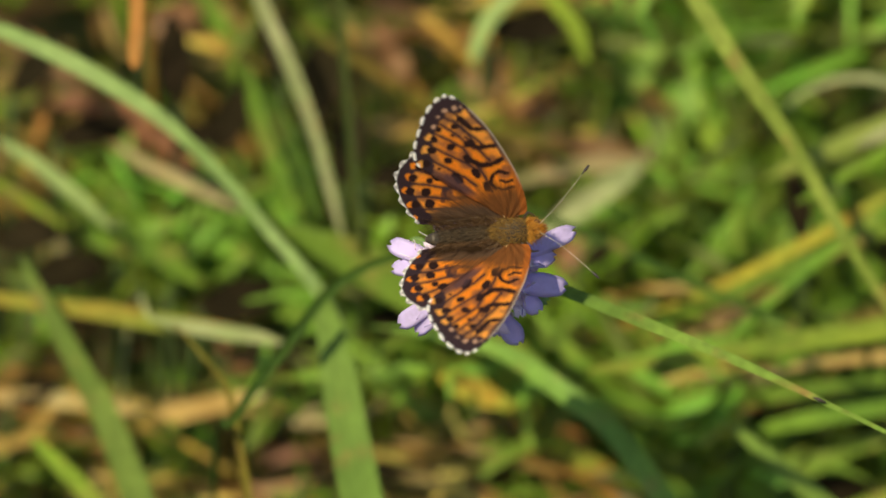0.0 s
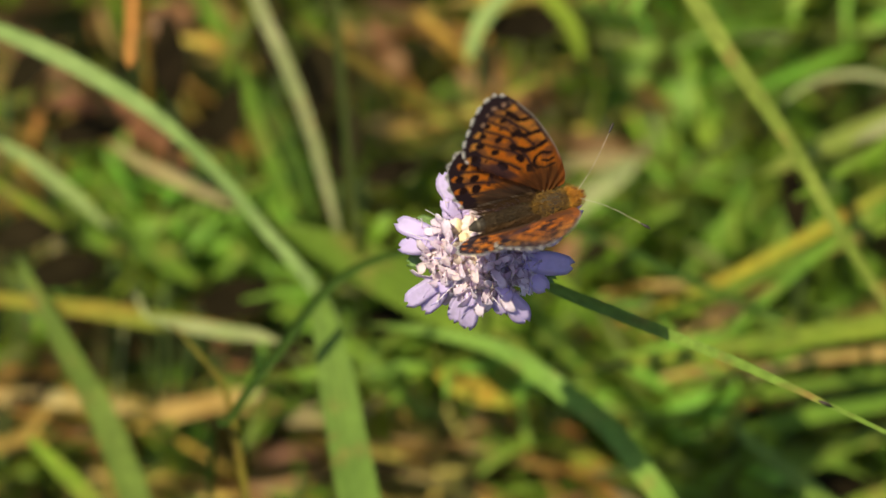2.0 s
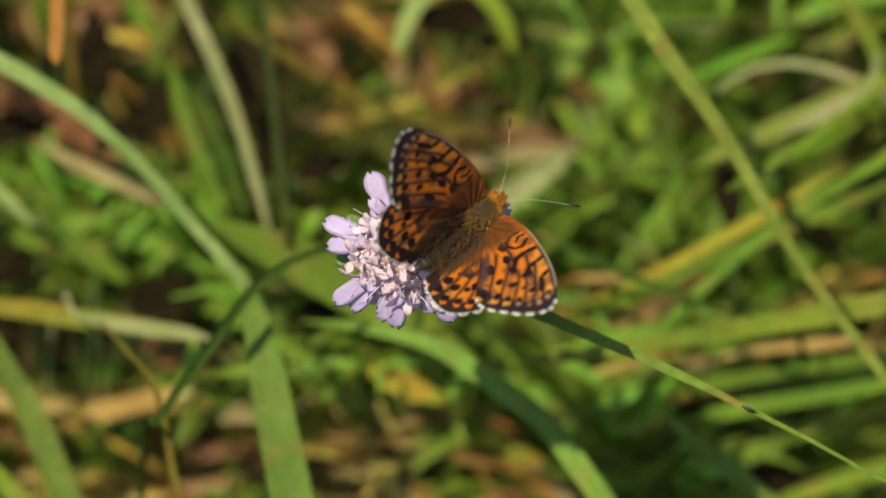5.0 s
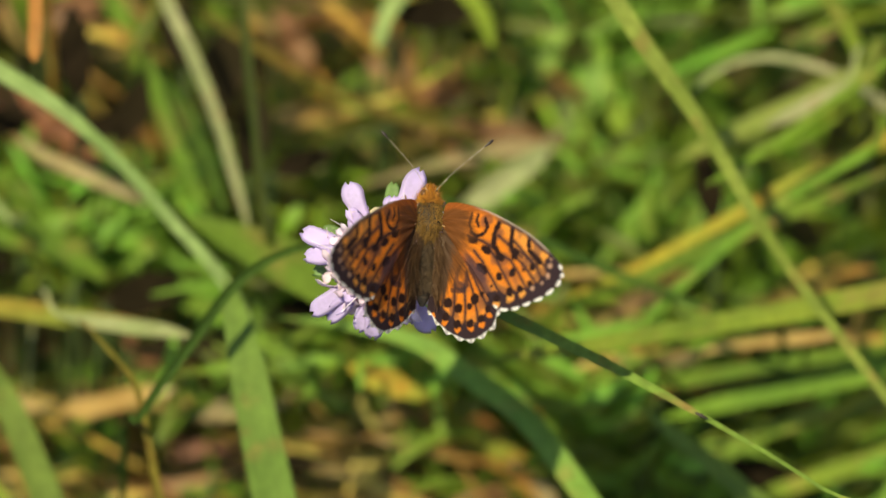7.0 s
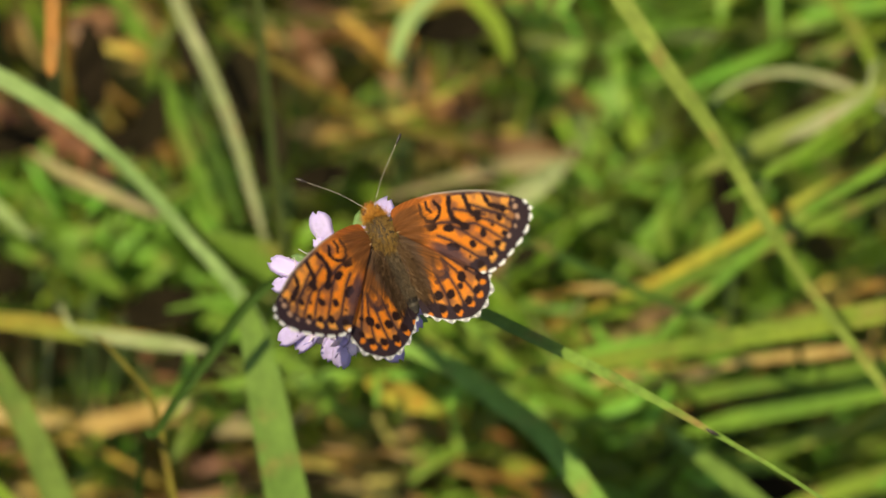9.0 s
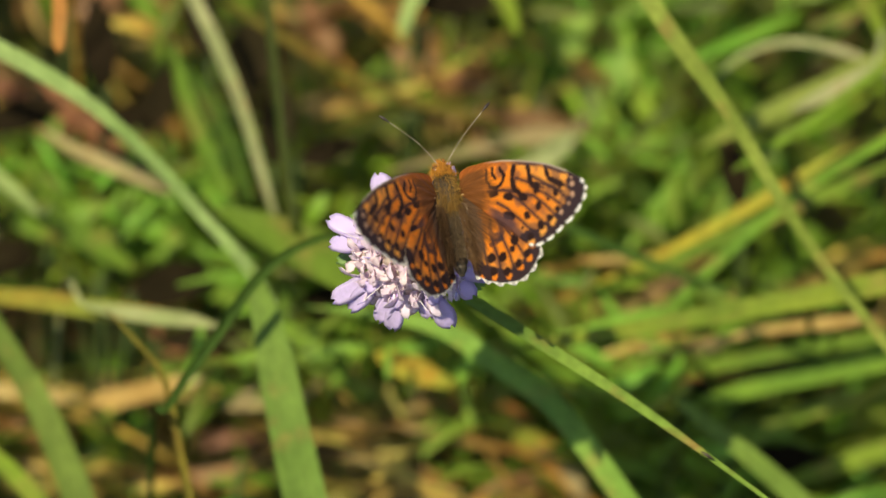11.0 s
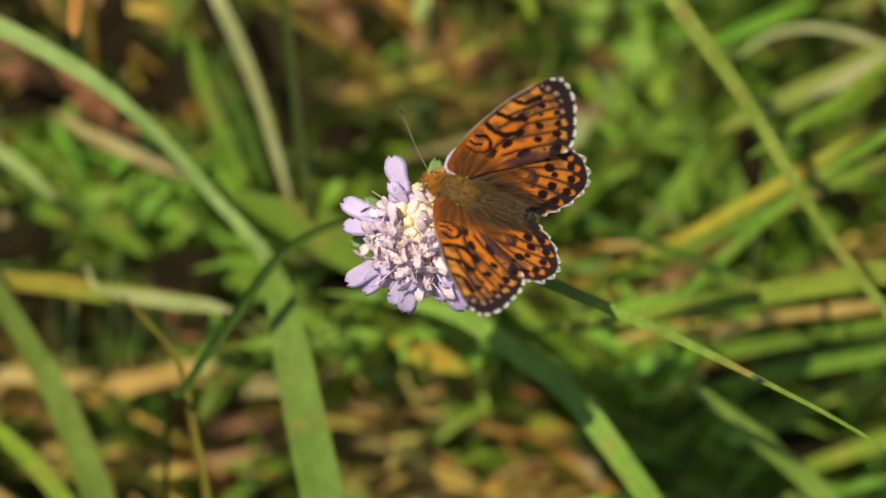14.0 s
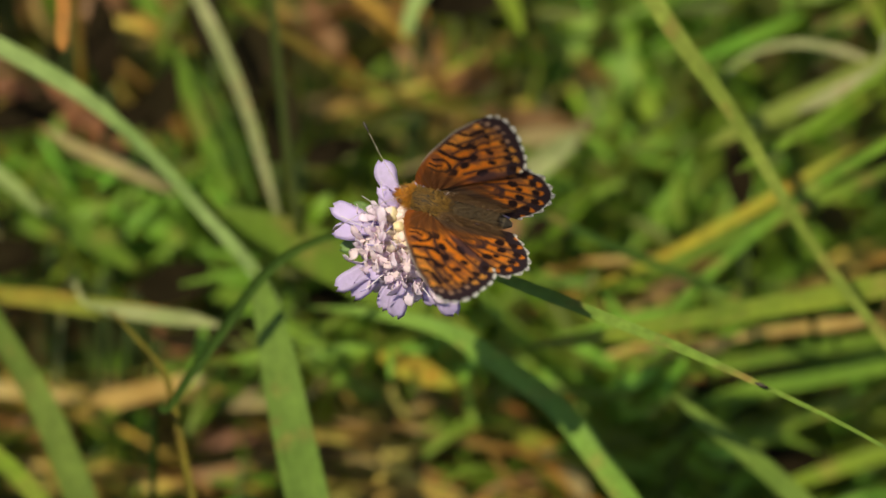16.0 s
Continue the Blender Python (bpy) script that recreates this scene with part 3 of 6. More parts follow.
# broad smooth leaves, many in the sunlit green, and reddish dead leaves under them
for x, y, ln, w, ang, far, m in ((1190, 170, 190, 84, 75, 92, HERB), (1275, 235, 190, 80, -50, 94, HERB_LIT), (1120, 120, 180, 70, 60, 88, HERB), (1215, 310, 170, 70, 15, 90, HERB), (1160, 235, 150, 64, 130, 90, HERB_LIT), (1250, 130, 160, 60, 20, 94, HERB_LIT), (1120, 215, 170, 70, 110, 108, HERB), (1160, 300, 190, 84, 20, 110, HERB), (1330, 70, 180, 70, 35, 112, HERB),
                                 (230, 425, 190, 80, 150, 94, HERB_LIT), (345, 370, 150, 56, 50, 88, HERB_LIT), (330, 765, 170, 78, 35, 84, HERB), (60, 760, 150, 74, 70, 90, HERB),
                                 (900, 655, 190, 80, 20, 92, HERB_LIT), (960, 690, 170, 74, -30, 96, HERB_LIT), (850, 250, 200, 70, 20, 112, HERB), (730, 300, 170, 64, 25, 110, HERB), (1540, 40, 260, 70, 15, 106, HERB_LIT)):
    herb(m, far + 34, ln, w, x, y, ang, tilt=14 * math.sin(x), label="broad smooth green leaf")
for x, y, ln, w, ang in ((150, 190, 190, 44, -25), (250, 235, 170, 40, -45), (300, 30, 120, 60, 20), (120, 560, 150, 40, 10), (690, 90, 150, 50, -60), (900, 170, 200, 60, -25), (960, 250, 230, 50, -8), (1050, 330, 130, 46, -60), (1000, 450, 120, 50, 60), (560, 800, 240, 44, 6), (760, 840, 220, 40, -8), (470, 860, 200, 40, 12), (1220, 590, 130, 44, 30), (420, 640, 160, 34, -50)):
    herb(DEAD, 118, ln, w, x, y, ang, tilt=10, label="reddish brown dead leaf low in the sward")

# leaves low beside the broad blade, the brightest in the sunlit green
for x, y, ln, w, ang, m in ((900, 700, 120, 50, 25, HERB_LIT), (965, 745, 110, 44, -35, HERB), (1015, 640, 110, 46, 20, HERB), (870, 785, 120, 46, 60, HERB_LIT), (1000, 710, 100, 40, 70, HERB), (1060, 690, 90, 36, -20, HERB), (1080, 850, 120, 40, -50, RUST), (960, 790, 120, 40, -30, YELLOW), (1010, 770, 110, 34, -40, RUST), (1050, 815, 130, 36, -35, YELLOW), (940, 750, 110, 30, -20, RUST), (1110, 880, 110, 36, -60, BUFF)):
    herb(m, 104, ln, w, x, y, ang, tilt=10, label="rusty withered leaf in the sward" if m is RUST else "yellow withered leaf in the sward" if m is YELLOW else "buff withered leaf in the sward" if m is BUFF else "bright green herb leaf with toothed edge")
for x, y, ln, w, ang in ((260, 400, 120, 44, 20), (335, 380, 110, 40, 55), (390, 430, 120, 44, -25), (300, 455, 110, 40, 80), (215, 360, 110, 40, -35), (175, 420, 120, 42, -30), (360, 340, 90, 34, 120)):
    herb(HERB, 100, ln, w, x, y, ang, tilt=12 * math.sin(x), label="bright green herb leaf with toothed edge")


# ---- undergrowth: what nobody could count ----
def undergrowth(name, mat, count, box, size, label, seed, flat=0.5, slim=0.35, wide=0.0):
    rng = np.random.default_rng(seed)
    verts, faces = [], []
    for _ in range(count):
        x, y, z = (lo + (hi - lo) * v for (lo, hi), v in zip(box, rng.random(3)))
        if wide:
            way, far = rng.random() * 6.283, 0.15 + wide * rng.random() ** 1.6
            x, y = far * math.cos(way), 0.2 + far * math.sin(way)
            if math.hypot(x, y + 0.65) < 0.18:
                continue
        z *= 0.25 + 0.75 * rng.random()
        ln = size * (0.6 + 0.8 * rng.random())
        w = ln * slim * (0.6 + 0.8 * rng.random())
        yaw, lift = rng.random() * 6.283, (rng.random() - 0.3) * flat * 2
        t = Vector((math.cos(yaw) * math.cos(lift), math.sin(yaw) * math.cos(lift), math.sin(lift)))
        s = t.cross(Vector((rng.normal() * 0.4, rng.normal() * 0.4 - 0.3, 1))).normalized()
        up = s.cross(t)
        p = Vector((x, y, z))
        k = len(verts)
        for u, ww in ((0, 0.12), (0.25, 0.8), (0.55, 1.0), (0.8, 0.6), (1, 0.05)):
            q = p + t * (u - 0.5) * ln - up * (u - 0.3) ** 2 * ln * 0.3
            verts += [q - s * w * ww / 2 + up * w * ww * 0.12, q, q + s * w * ww / 2 + up * w * ww * 0.12]
        for i in range(4):
            for j in range(2):
                a = k + i * 3 + j
                faces.append((a, a + 1, a + 4, a + 3))
    return tagged(new(name, mesh_of(name, verts, faces, [mat])), label, "undergrowth", kind="stuff")


GAPS = ((60, 405, 75), (140, 440, 50), (120, 110, 60), (255, 125, 50), (60, 205, 45), (310, 60, 50), (190, 500, 40), (555, 185, 95), (670, 225, 75), (385, 215, 75), (600, 60, 45), (720, 110, 45), (1020, 790, 75), (30, 455, 50), (430, 540, 60), (310, 665, 45), (1370, 190, 50), (490, 800, 80), (1480, 690, 50), (80, 60, 60), (960, 60, 50), (1480, 560, 40), (1120, 250, 40), (1050, 60, 45), (200, 400, 40))


def sward(name, mat, count, region, behind, length, width, ways, label, seed, bow=0.25):
    """Thin leaves between the long blades, thick in clumps and sparse over the gaps; region and sizes in layout units."""
    rng = np.random.default_rng(seed)
    verts, faces = [], []
    while count:
        x, y = (lo + (hi - lo) * v for (lo, hi), v in zip(region, rng.random(2)))
        if noise.noise(Vector((x / 150, y / 110, seed))) + 0.25 < rng.random() * 0.5 - 0.1:
            continue
        if any(math.hypot(x - gx, y - gy) < r for gx, gy, r in GAPS):
            continue
        count -= 1
        far = behind[0] + (behind[1] - behind[0]) * rng.random()
        k = UNIT * (1 + far / 850)
        ln = k * (length[0] + (length[1] - length[0]) * rng.random() ** 1.5)
        w = k * (width[0] + (width[1] - width[0]) * rng.random())
        a = radians(ways[int(rng.integers(len(ways)))] + rng.normal() * 14)
        t = (Vector((1, 0, 0)) * math.cos(a) + ABOVE * math.sin(a) + AHEAD * rng.normal() * 0.25).normalized()
        s = t.cross(-AHEAD).normalized()
        up = s.cross(t)
        c = rng.normal() * 0.55
        s, up = s * math.cos(c) + up * math.sin(c), up * math.cos(c) - s * math.sin(c)
        side = rng.normal() * bow
        p = at(x, y, far)
        q0 = len(verts)
        for i in range(7):
            u = i / 6
            ww = w / 2 * (math.sin(math.pi * (0.06 + 0.94 * u)) ** 0.6 if i < 6 else 0.05)
            q = p + t * (u - 0.5) * ln - up * (u - 0.4) ** 2 * ln * 0.45 + s * side * ln * (u - 0.5) ** 2
            verts += [q - s * ww + up * ww * 0.3, q, q + s * ww + up * ww * 0.3]
        for i in range(6):
            for j in range(2):
                v = q0 + i * 3 + j
                faces.append((v, v + 1, v + 4, v + 3))
    return tagged(new(name, mesh_of(name, verts, faces, [mat])), label, "undergrowth", kind="stuff")


ALL = ((-260, 1830), (-200, 1080))
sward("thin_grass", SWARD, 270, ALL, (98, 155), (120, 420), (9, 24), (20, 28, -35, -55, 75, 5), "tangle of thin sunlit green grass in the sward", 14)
sward("small_leaves", SWARD, 430, ALL, (102, 155), (45, 150), (9, 26), (0, 30, 60, 90, 120, 150, 180, 210, 240, 270, 300, 330), "small meadow leaves, sun and shade put into their greens", 15)
sward("corner_grass", SWARD_LIT, 220, ((1120, 1800), (600, 1060)), (84, 135), (90, 320), (9, 26), (24, 12, -30, 35), "dense grass, sun and shade put into its greens", 25)
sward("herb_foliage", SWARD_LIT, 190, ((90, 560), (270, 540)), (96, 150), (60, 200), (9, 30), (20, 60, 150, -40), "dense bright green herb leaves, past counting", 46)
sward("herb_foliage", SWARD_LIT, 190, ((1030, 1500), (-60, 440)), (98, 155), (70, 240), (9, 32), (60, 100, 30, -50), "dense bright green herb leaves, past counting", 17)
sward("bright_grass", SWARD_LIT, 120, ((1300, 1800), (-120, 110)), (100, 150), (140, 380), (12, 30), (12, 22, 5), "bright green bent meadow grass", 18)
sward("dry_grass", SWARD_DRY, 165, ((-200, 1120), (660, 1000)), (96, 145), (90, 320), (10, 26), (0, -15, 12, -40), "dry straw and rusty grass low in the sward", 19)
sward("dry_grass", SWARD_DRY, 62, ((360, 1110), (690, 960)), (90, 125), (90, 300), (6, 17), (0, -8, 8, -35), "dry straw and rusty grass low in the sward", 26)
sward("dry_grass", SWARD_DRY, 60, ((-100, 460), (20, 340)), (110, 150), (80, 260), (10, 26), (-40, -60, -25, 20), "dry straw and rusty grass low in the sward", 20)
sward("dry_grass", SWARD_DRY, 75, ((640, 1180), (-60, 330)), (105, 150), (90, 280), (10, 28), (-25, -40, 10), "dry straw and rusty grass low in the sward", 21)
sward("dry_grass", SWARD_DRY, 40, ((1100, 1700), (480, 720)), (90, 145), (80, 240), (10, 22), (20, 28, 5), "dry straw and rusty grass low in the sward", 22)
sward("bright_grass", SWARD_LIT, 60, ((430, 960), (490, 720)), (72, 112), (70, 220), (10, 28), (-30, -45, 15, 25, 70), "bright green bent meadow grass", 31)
sward("small_leaves", SWARD, 120, ((560, 1160), (390, 720)), (86, 128), (60, 230), (12, 32), (-30, -45, 15, 25, 70, 150), "small meadow leaves, sun and shade put into their greens", 33)
sward("small_leaves", SWARD_LIT, 40, ((1010, 1290), (290, 470)), (96, 130), (60, 200), (12, 30), (-30, -45, 15, 25, 70, 150), "small meadow leaves, sun and shade put into their greens", 35)
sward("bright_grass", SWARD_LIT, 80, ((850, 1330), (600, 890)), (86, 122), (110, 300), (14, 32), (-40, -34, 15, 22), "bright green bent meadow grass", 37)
NEAR = ((-0.13, 0.13), (-0.03, 0.42))
undergrowth("low_leaves", UNDER, 1700, (*NEAR, (0.0, 0.07)), 0.016, "dense low meadow leaves, shade put into their green", 3)
undergrowth("low_grass", UNDER, 1500, (*NEAR, (0.0, 0.10)), 0.07, "tangle of thin grass in the sward, coloured as shaded", 4, 0.7, 0.05)
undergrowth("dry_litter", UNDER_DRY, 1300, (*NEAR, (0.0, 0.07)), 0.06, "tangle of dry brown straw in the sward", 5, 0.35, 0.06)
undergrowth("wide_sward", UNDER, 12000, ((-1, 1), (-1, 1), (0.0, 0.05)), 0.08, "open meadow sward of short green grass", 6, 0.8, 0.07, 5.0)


# ---- butterfly ----
FW_OUT = [(0.75, 3.63), (1.13, 4.79), (2.52, 5.08), (5.54, 4.67), (8.51, 3.94), (11.40, 2.87), (14.23, 1.63), (16.62, 0.37), (18.93, -1.22), (20.42, -2.52), (21.34, -3.56), (21.69, -4.47), (21.47, -5.22), (20.86, -6.12), (19.82, -6.99), (18.53, -7.89), (17.13, -8.41), (15.74, -8.89), (14.36, -9.34), (13.00, -9.65), (11.52, -9.60), (10.53, -9.19), (9.65, -7.98), (8.41, -6.13), (6.21, -3.78), (4.35, -1.90), (2.14, 0.55), (0.74, 2.56)]
HW_OUT = [(0.89, 3.83), (2.22, 2.80), (4.79, 0.44), (7.65, -3.17), (9.91, -7.00), (11.04, -9.53), (10.79, -10.79), (10.18, -11.86), (9.35, -12.57), (8.39, -13.15), (7.50, -13.69), (6.48, -13.79), (5.46, -13.90), (4.41, -13.52), (3.28, -13.19), (2.22, -12.67), (1.19, -11.98), (0.30, -11.41), (-0.43, -10.65), (-1.09, -9.99), (-1.26, -9.07), (-1.02, -7.80), (-0.47, -5.57), (0.11, -2.96), (0.55, 0.09)]
FW_CELL = [[(5.80, 3.57, 0.19), (5.47, 2.22, 0.19), (5.79, 1.05, 0.20), (6.91, 0.41, 0.24), (8.04, 0.79, 0.24), (8.64, 1.65, 0.24), (8.23, 2.84, 0.22)], [(6.91, 3.36, 0.19), (6.75, 2.48, 0.19), (7.00, 1.91, 0.22)], [(10.66, 2.12, 0.34), (10.09, 1.36, 0.31), (9.84, 0.49, 0.32), (10.00, -0.56, 0.41)], [(13.01, 1.51, 0.31), (12.93, 0.52, 0.32), (12.95, -0.75, 0.34)], [(15.87, 0.33, 0.26), (15.95, -0.61, 0.29), (16.07, -1.40, 0.26)]]
FW_CHAIN = [[(5.76, -0.12, 0.34), (6.71, -0.21, 0.33)], [(8.13, -1.16, 0.38), (8.86, -1.51, 0.51)], [(10.81, -2.36, 0.38), (11.40, -2.52, 0.47)], [(13.46, -2.30, 0.43), (13.99, -1.77, 0.34)], [(7.59, -3.69, 0.51), (8.55, -4.20, 0.51)], [(9.91, -0.54, 0.40), (10.95, -2.15, 0.31)], [(12.95, -0.75, 0.33), (13.62, -1.85, 0.31)], [(16.07, -1.40, 0.26), (17.62, -2.97, 0.31)]]
FW_SPOTS = [(11.12, -5.03, 0.56), (13.31, -4.51, 0.51), (9.82, -6.36, 0.20), (15.18, -4.08, 0.17), (16.60, -3.71, 0.43), (17.72, -2.91, 0.43), (10.83, -8.03, 0.51), (12.92, -7.15, 0.51), (14.76, -6.64, 0.47), (16.29, -5.94, 0.43)]
FW_MOONS = [(10.88, -8.78, 0.60), (13.05, -7.86, 0.64), (15.05, -7.38, 0.60), (16.68, -6.63, 0.38), (18.19, -5.95, 0.29), (19.17, -4.88, 0.34), (19.59, -3.58, 0.34), (19.68, -2.61, 0.17)]
FW_VEINS = [[(6.49, -1.48), (8.15, -3.00), (10.27, -5.81), (11.98, -8.48)], [(8.94, -1.03), (10.42, -2.59), (12.17, -5.04), (14.12, -7.72)], [(10.99, -1.90), (12.92, -2.82), (14.42, -4.64), (16.08, -7.06)], [(12.83, -1.47), (14.34, -2.70), (15.82, -4.17), (17.61, -6.29)], [(13.74, -1.28), (15.33, -2.12), (17.07, -3.57), (18.58, -5.72)], [(10.56, 0.62), (12.13, -0.45), (13.67, -1.61), (14.83, -2.41)], [(13.17, -0.05), (14.84, -1.41), (16.33, -2.80), (17.63, -3.81)], [(16.07, -1.40), (17.49, -2.27), (18.93, -3.90)], [(5.26, 0.52), (7.78, -0.14), (9.81, -1.10), (11.22, -2.13)]]
HW_SPOTS = [(6.85, -8.05, 0.65), (4.14, -9.35, 0.61), (2.23, -8.64, 0.63), (6.04, -9.06, 0.43), (8.05, -7.40, 0.29), (9.12, -9.37, 0.46), (2.01, -10.56, 0.51), (4.07, -11.49, 0.60), (6.29, -11.37, 0.55), (8.04, -10.71, 0.51)]
HW_MOONS = [(-0.28, -10.41, 0.55), (1.95, -11.30, 0.64), (4.18, -12.17, 0.68), (6.41, -11.99, 0.64), (8.23, -11.44, 0.64), (9.38, -10.18, 0.55)]
HW_RING = [[(3.89, -3.70, 0.26), (3.48, -4.83, 0.26), (3.56, -6.03, 0.51), (4.59, -6.57, 0.55), (5.35, -6.04, 0.34), (5.21, -4.67, 0.21)], [(2.93, -6.93, 0.34), (4.89, -6.91, 0.34)]]
HW_GLOW = [(4.28, -5.14, 0.51), (4.86, -3.90, 0.31)]
HW_VEINS = [[(3.31, -6.19), (3.34, -9.12), (3.05, -11.94)], [(4.93, -6.42), (5.37, -9.28), (5.27, -12.99)], [(5.08, -4.21), (6.37, -6.83), (7.29, -9.84), (7.75, -12.46)], [(5.60, -3.78), (7.53, -6.67), (9.05, -9.10), (10.26, -11.52)], [(1.72, -5.32), (1.41, -8.56), (0.97, -11.35)]]

ORANGE, AMBER, DARK, VIOLET = (np.array(c) for c in ((0.92, 0.280, 0.017), (0.94, 0.43, 0.080), (0.028, 0.012, 0.010), (0.045, 0.026, 0.032)))
BROWN, GREY, CREAM, OCHRE = (np.array(c) for c in ((0.155, 0.063, 0.021), (0.115, 0.070, 0.042), (0.92, 0.86, 0.70), (0.84, 0.58, 0.17)))
RUDDY, PINK, PALE_EDGE = (np.array(c) for c in ((0.42, 0.125, 0.02), (0.66, 0.40, 0.27), (0.52, 0.44, 0.36)))


def ease(x, a, b):
    u = np.clip((x - a) / (b - a), 0, 1)
    return u * u * (3 - 2 * u)


def to_line(p, line):
    """Distance of points from a broken line, and how far along it they lie (0 to 1)."""
    best, along = np.full(len(p), 1e9), np.zeros(len(p))
    n = len(line) - 1
    for i in range(n):
        a, b = np.array(line[i][:2]), np.array(line[i + 1][:2])
        u = np.clip(((p - a) @ (b - a)) / ((b - a) @ (b - a)), 0, 1)
        d = np.linalg.norm(p - (a + u[:, None] * (b - a)), axis=1)
        along = np.where(d < best, (i + u) / n, along)
        best = np.minimum(best, d)
    return best, along


def over(c, colour, a):
    return c * (1 - a[:, None]) + colour * a[:, None]


def scales(p, wing, under, seed):
    """The colours of the wing's scales at points p, in millimetres from the hinge."""
    rng = np.random.default_rng(seed)
    fore = wing == "fore"
    out = FW_OUT[10:22] if fore else HW_OUT[5:20]
    spots, veins, moons, bars = (FW_SPOTS, FW_VEINS, FW_MOONS, FW_CELL + FW_CHAIN) if fore else (HW_SPOTS, HW_VEINS, HW_MOONS, HW_RING)
    wob = 0.10 * np.array([noise.noise(Vector((x * 1.9, y * 1.9, seed))) for x, y in p]) + 0.11 * np.array([noise.noise(Vector((x * 5, y * 5, seed + 9))) for x, y in p]) + 0.05 * np.array([noise.noise(Vector((x * 14, y * 14, seed + 5))) for x, y in p])
    haze = np.array([noise.noise(Vector((x * 0.55, y * 0.55, seed + 3))) for x, y in p])
    edge, along = to_line(p, out)
    r = np.hypot(p[:, 0], p[:, 1] - (2.4 if fore else 0.5))
    c = np.tile(ORANGE, (len(p), 1))
    c = over(c, AMBER, 0.45 * (1 - ease(edge + wob, 2.2, 4.5)))
    if under:
        c = over(np.tile(OCHRE, (len(p), 1)), CREAM, 0.15 + 0.6 * ease(wob, -0.02, 0.10))
        c = over(c, ORANGE, np.full(len(p), 0.22 if fore else 0.06))
    else:
        # paler cells towards the tip, and a violet bloom between the spots
        if fore:
            c = over(c, AMBER * 1.04, 0.65 * ease(p[:, 0] + 0.8 * p[:, 1] + wob * 2, 11.0, 14.5) * ease(edge, 1.5, 3.0))
        c = over(c, VIOLET * 2.0, 0.62 * ease(haze + wob, -0.10, 0.42) * ease(r, 5, 8))
    # brown dusting that deepens towards the veins and the cell ends
    near = np.min([to_line(p, line)[0] for line in veins], axis=0)
    if not under:
        c = over(c, BROWN * 1.3, 0.42 * (1 - ease(near + wob, 0.15, 0.75)))
    # thin veins
    for line in veins:
        d, u = to_line(p, line)
        c = over(c, (DARK + VIOLET) * 0.8, (0.15 if under else 0.88) * (1 - ease(d + wob * 0.5, 0.09, 0.30)))
    # marks of the cell and the chain across the wing
    for bar in bars:
        d, u = to_line(p, bar)
        w = np.interp(u, np.linspace(0, 1, len(bar)), [q[2] for q in bar]) * 1.05 + 0.03
        c = over(c, DARK if fore else VIOLET * 1.1, (1 - ease(d + wob * 1.2, w - 0.10, w + 0.14)) * ((0.6 if fore else 0.2) if under else (1 if fore else 0.8)))
    if not fore:
        for x, y, w in HW_GLOW:
            c = over(c, ORANGE, 1 - ease(np.hypot(p[:, 0] - x, p[:, 1] - y) + wob, w - 0.1, w + 0.12))
    # dusky base with hair-like streaks, hind margin and fold
    if not under:
        fan = np.arctan2(p[:, 1] - (3.0 if fore else 1.0), p[:, 0] + 1.0)
        streak = np.array([noise.noise(Vector((a * 26, q * 0.35, seed))) for a, q in zip(fan, r)])
        wob = wob + 0.25 * streak
        c = over(c, BROWN, 0.92 * (1 - ease(r + wob * 3, 4.4, 8.0)) if fore else 0.93 * (1 - ease(r + wob * 3, 5.6, 8.8)))
    if fore:
        hind, _ = to_line(p, FW_OUT[21:])
        c = over(c, VIOLET * 2.0, 0.85 * (1 - ease(hind + wob * 2, 0.5, 1.7)) * ease(r, 5, 8) * (0.3 if under else 1))
        cost, _ = to_line(p, FW_OUT[1:11])
        c = over(c, RUDDY if not under else OCHRE, 0.9 * (1 - ease(cost + wob * 0.5, 0.55, 1.1)) * (1 - ease(p[:, 0], 6, 11)))
        c = over(c, VIOLET * 1.4, 0.9 * (1 - ease(cost + wob, 0.45, 0.85)) * ease(p[:, 0], 8, 12))
        c = over(c, PALE_EDGE, 0.85 * (1 - ease(cost, 0.10, 0.30)) * ease(p[:, 0], 5, 9))
    else:
        inner, _ = to_line(p, HW_OUT[19:])
        c = over(c, GREY, 0.92 * (1 - ease(inner + wob * 3, 1.6, 3.0)))
        c = over(c, PALE_EDGE, 0.7 * (1 - ease(inner + wob * 0.5, 0.14, 0.36)))
    c = c * (1 + 0.35 * streak * (1 - ease(r, 6, 10)))[:, None] if not under else c
    # dark border, broadest at the tip of the forewing
    broad = (2.7 - 0.35 * along) if fore else 2.35
    dusk = 1 - ease(edge + wob * 1.5, broad - 0.25, broad + 0.2)
    c = over(c, VIOLET, dusk * (0.06 if under else 1))
    for k, (x, y, w) in enumerate(moons):
        d = np.hypot(p[:, 0] - x, (p[:, 1] - y) * (1.0 if fore else 1.25)) + wob * 1.2
        size = w * (1.0 if fore else 0.86)
        c = over(c, PINK if fore and k > 2 else AMBER if fore else ORANGE, (1 - ease(d, size - 0.12, size + 0.14)) * (0.6 if under else 0.92))
    for x, y, w in spots:
        d = (np.abs(p[:, 0] - x) ** 2.2 + np.abs(p[:, 1] - y) ** 2.2) ** (1 / 2.2) + wob * 0.7
        c = over(c, DARK, (1 - ease(d, w - 0.04, w + 0.17)) * ((0.45 if fore else 0.2) if under else 1))
    # pale fringe: dashes on the forewing, an unbroken scalloped line on the hindwing
    teeth = np.cos(along * (8.0 if fore else 7.0) * 2 * math.pi)
    gaps = ease(teeth, -0.75, -0.25) if fore else 0.55 + 0.45 * ease(-teeth, -0.9, -0.4)
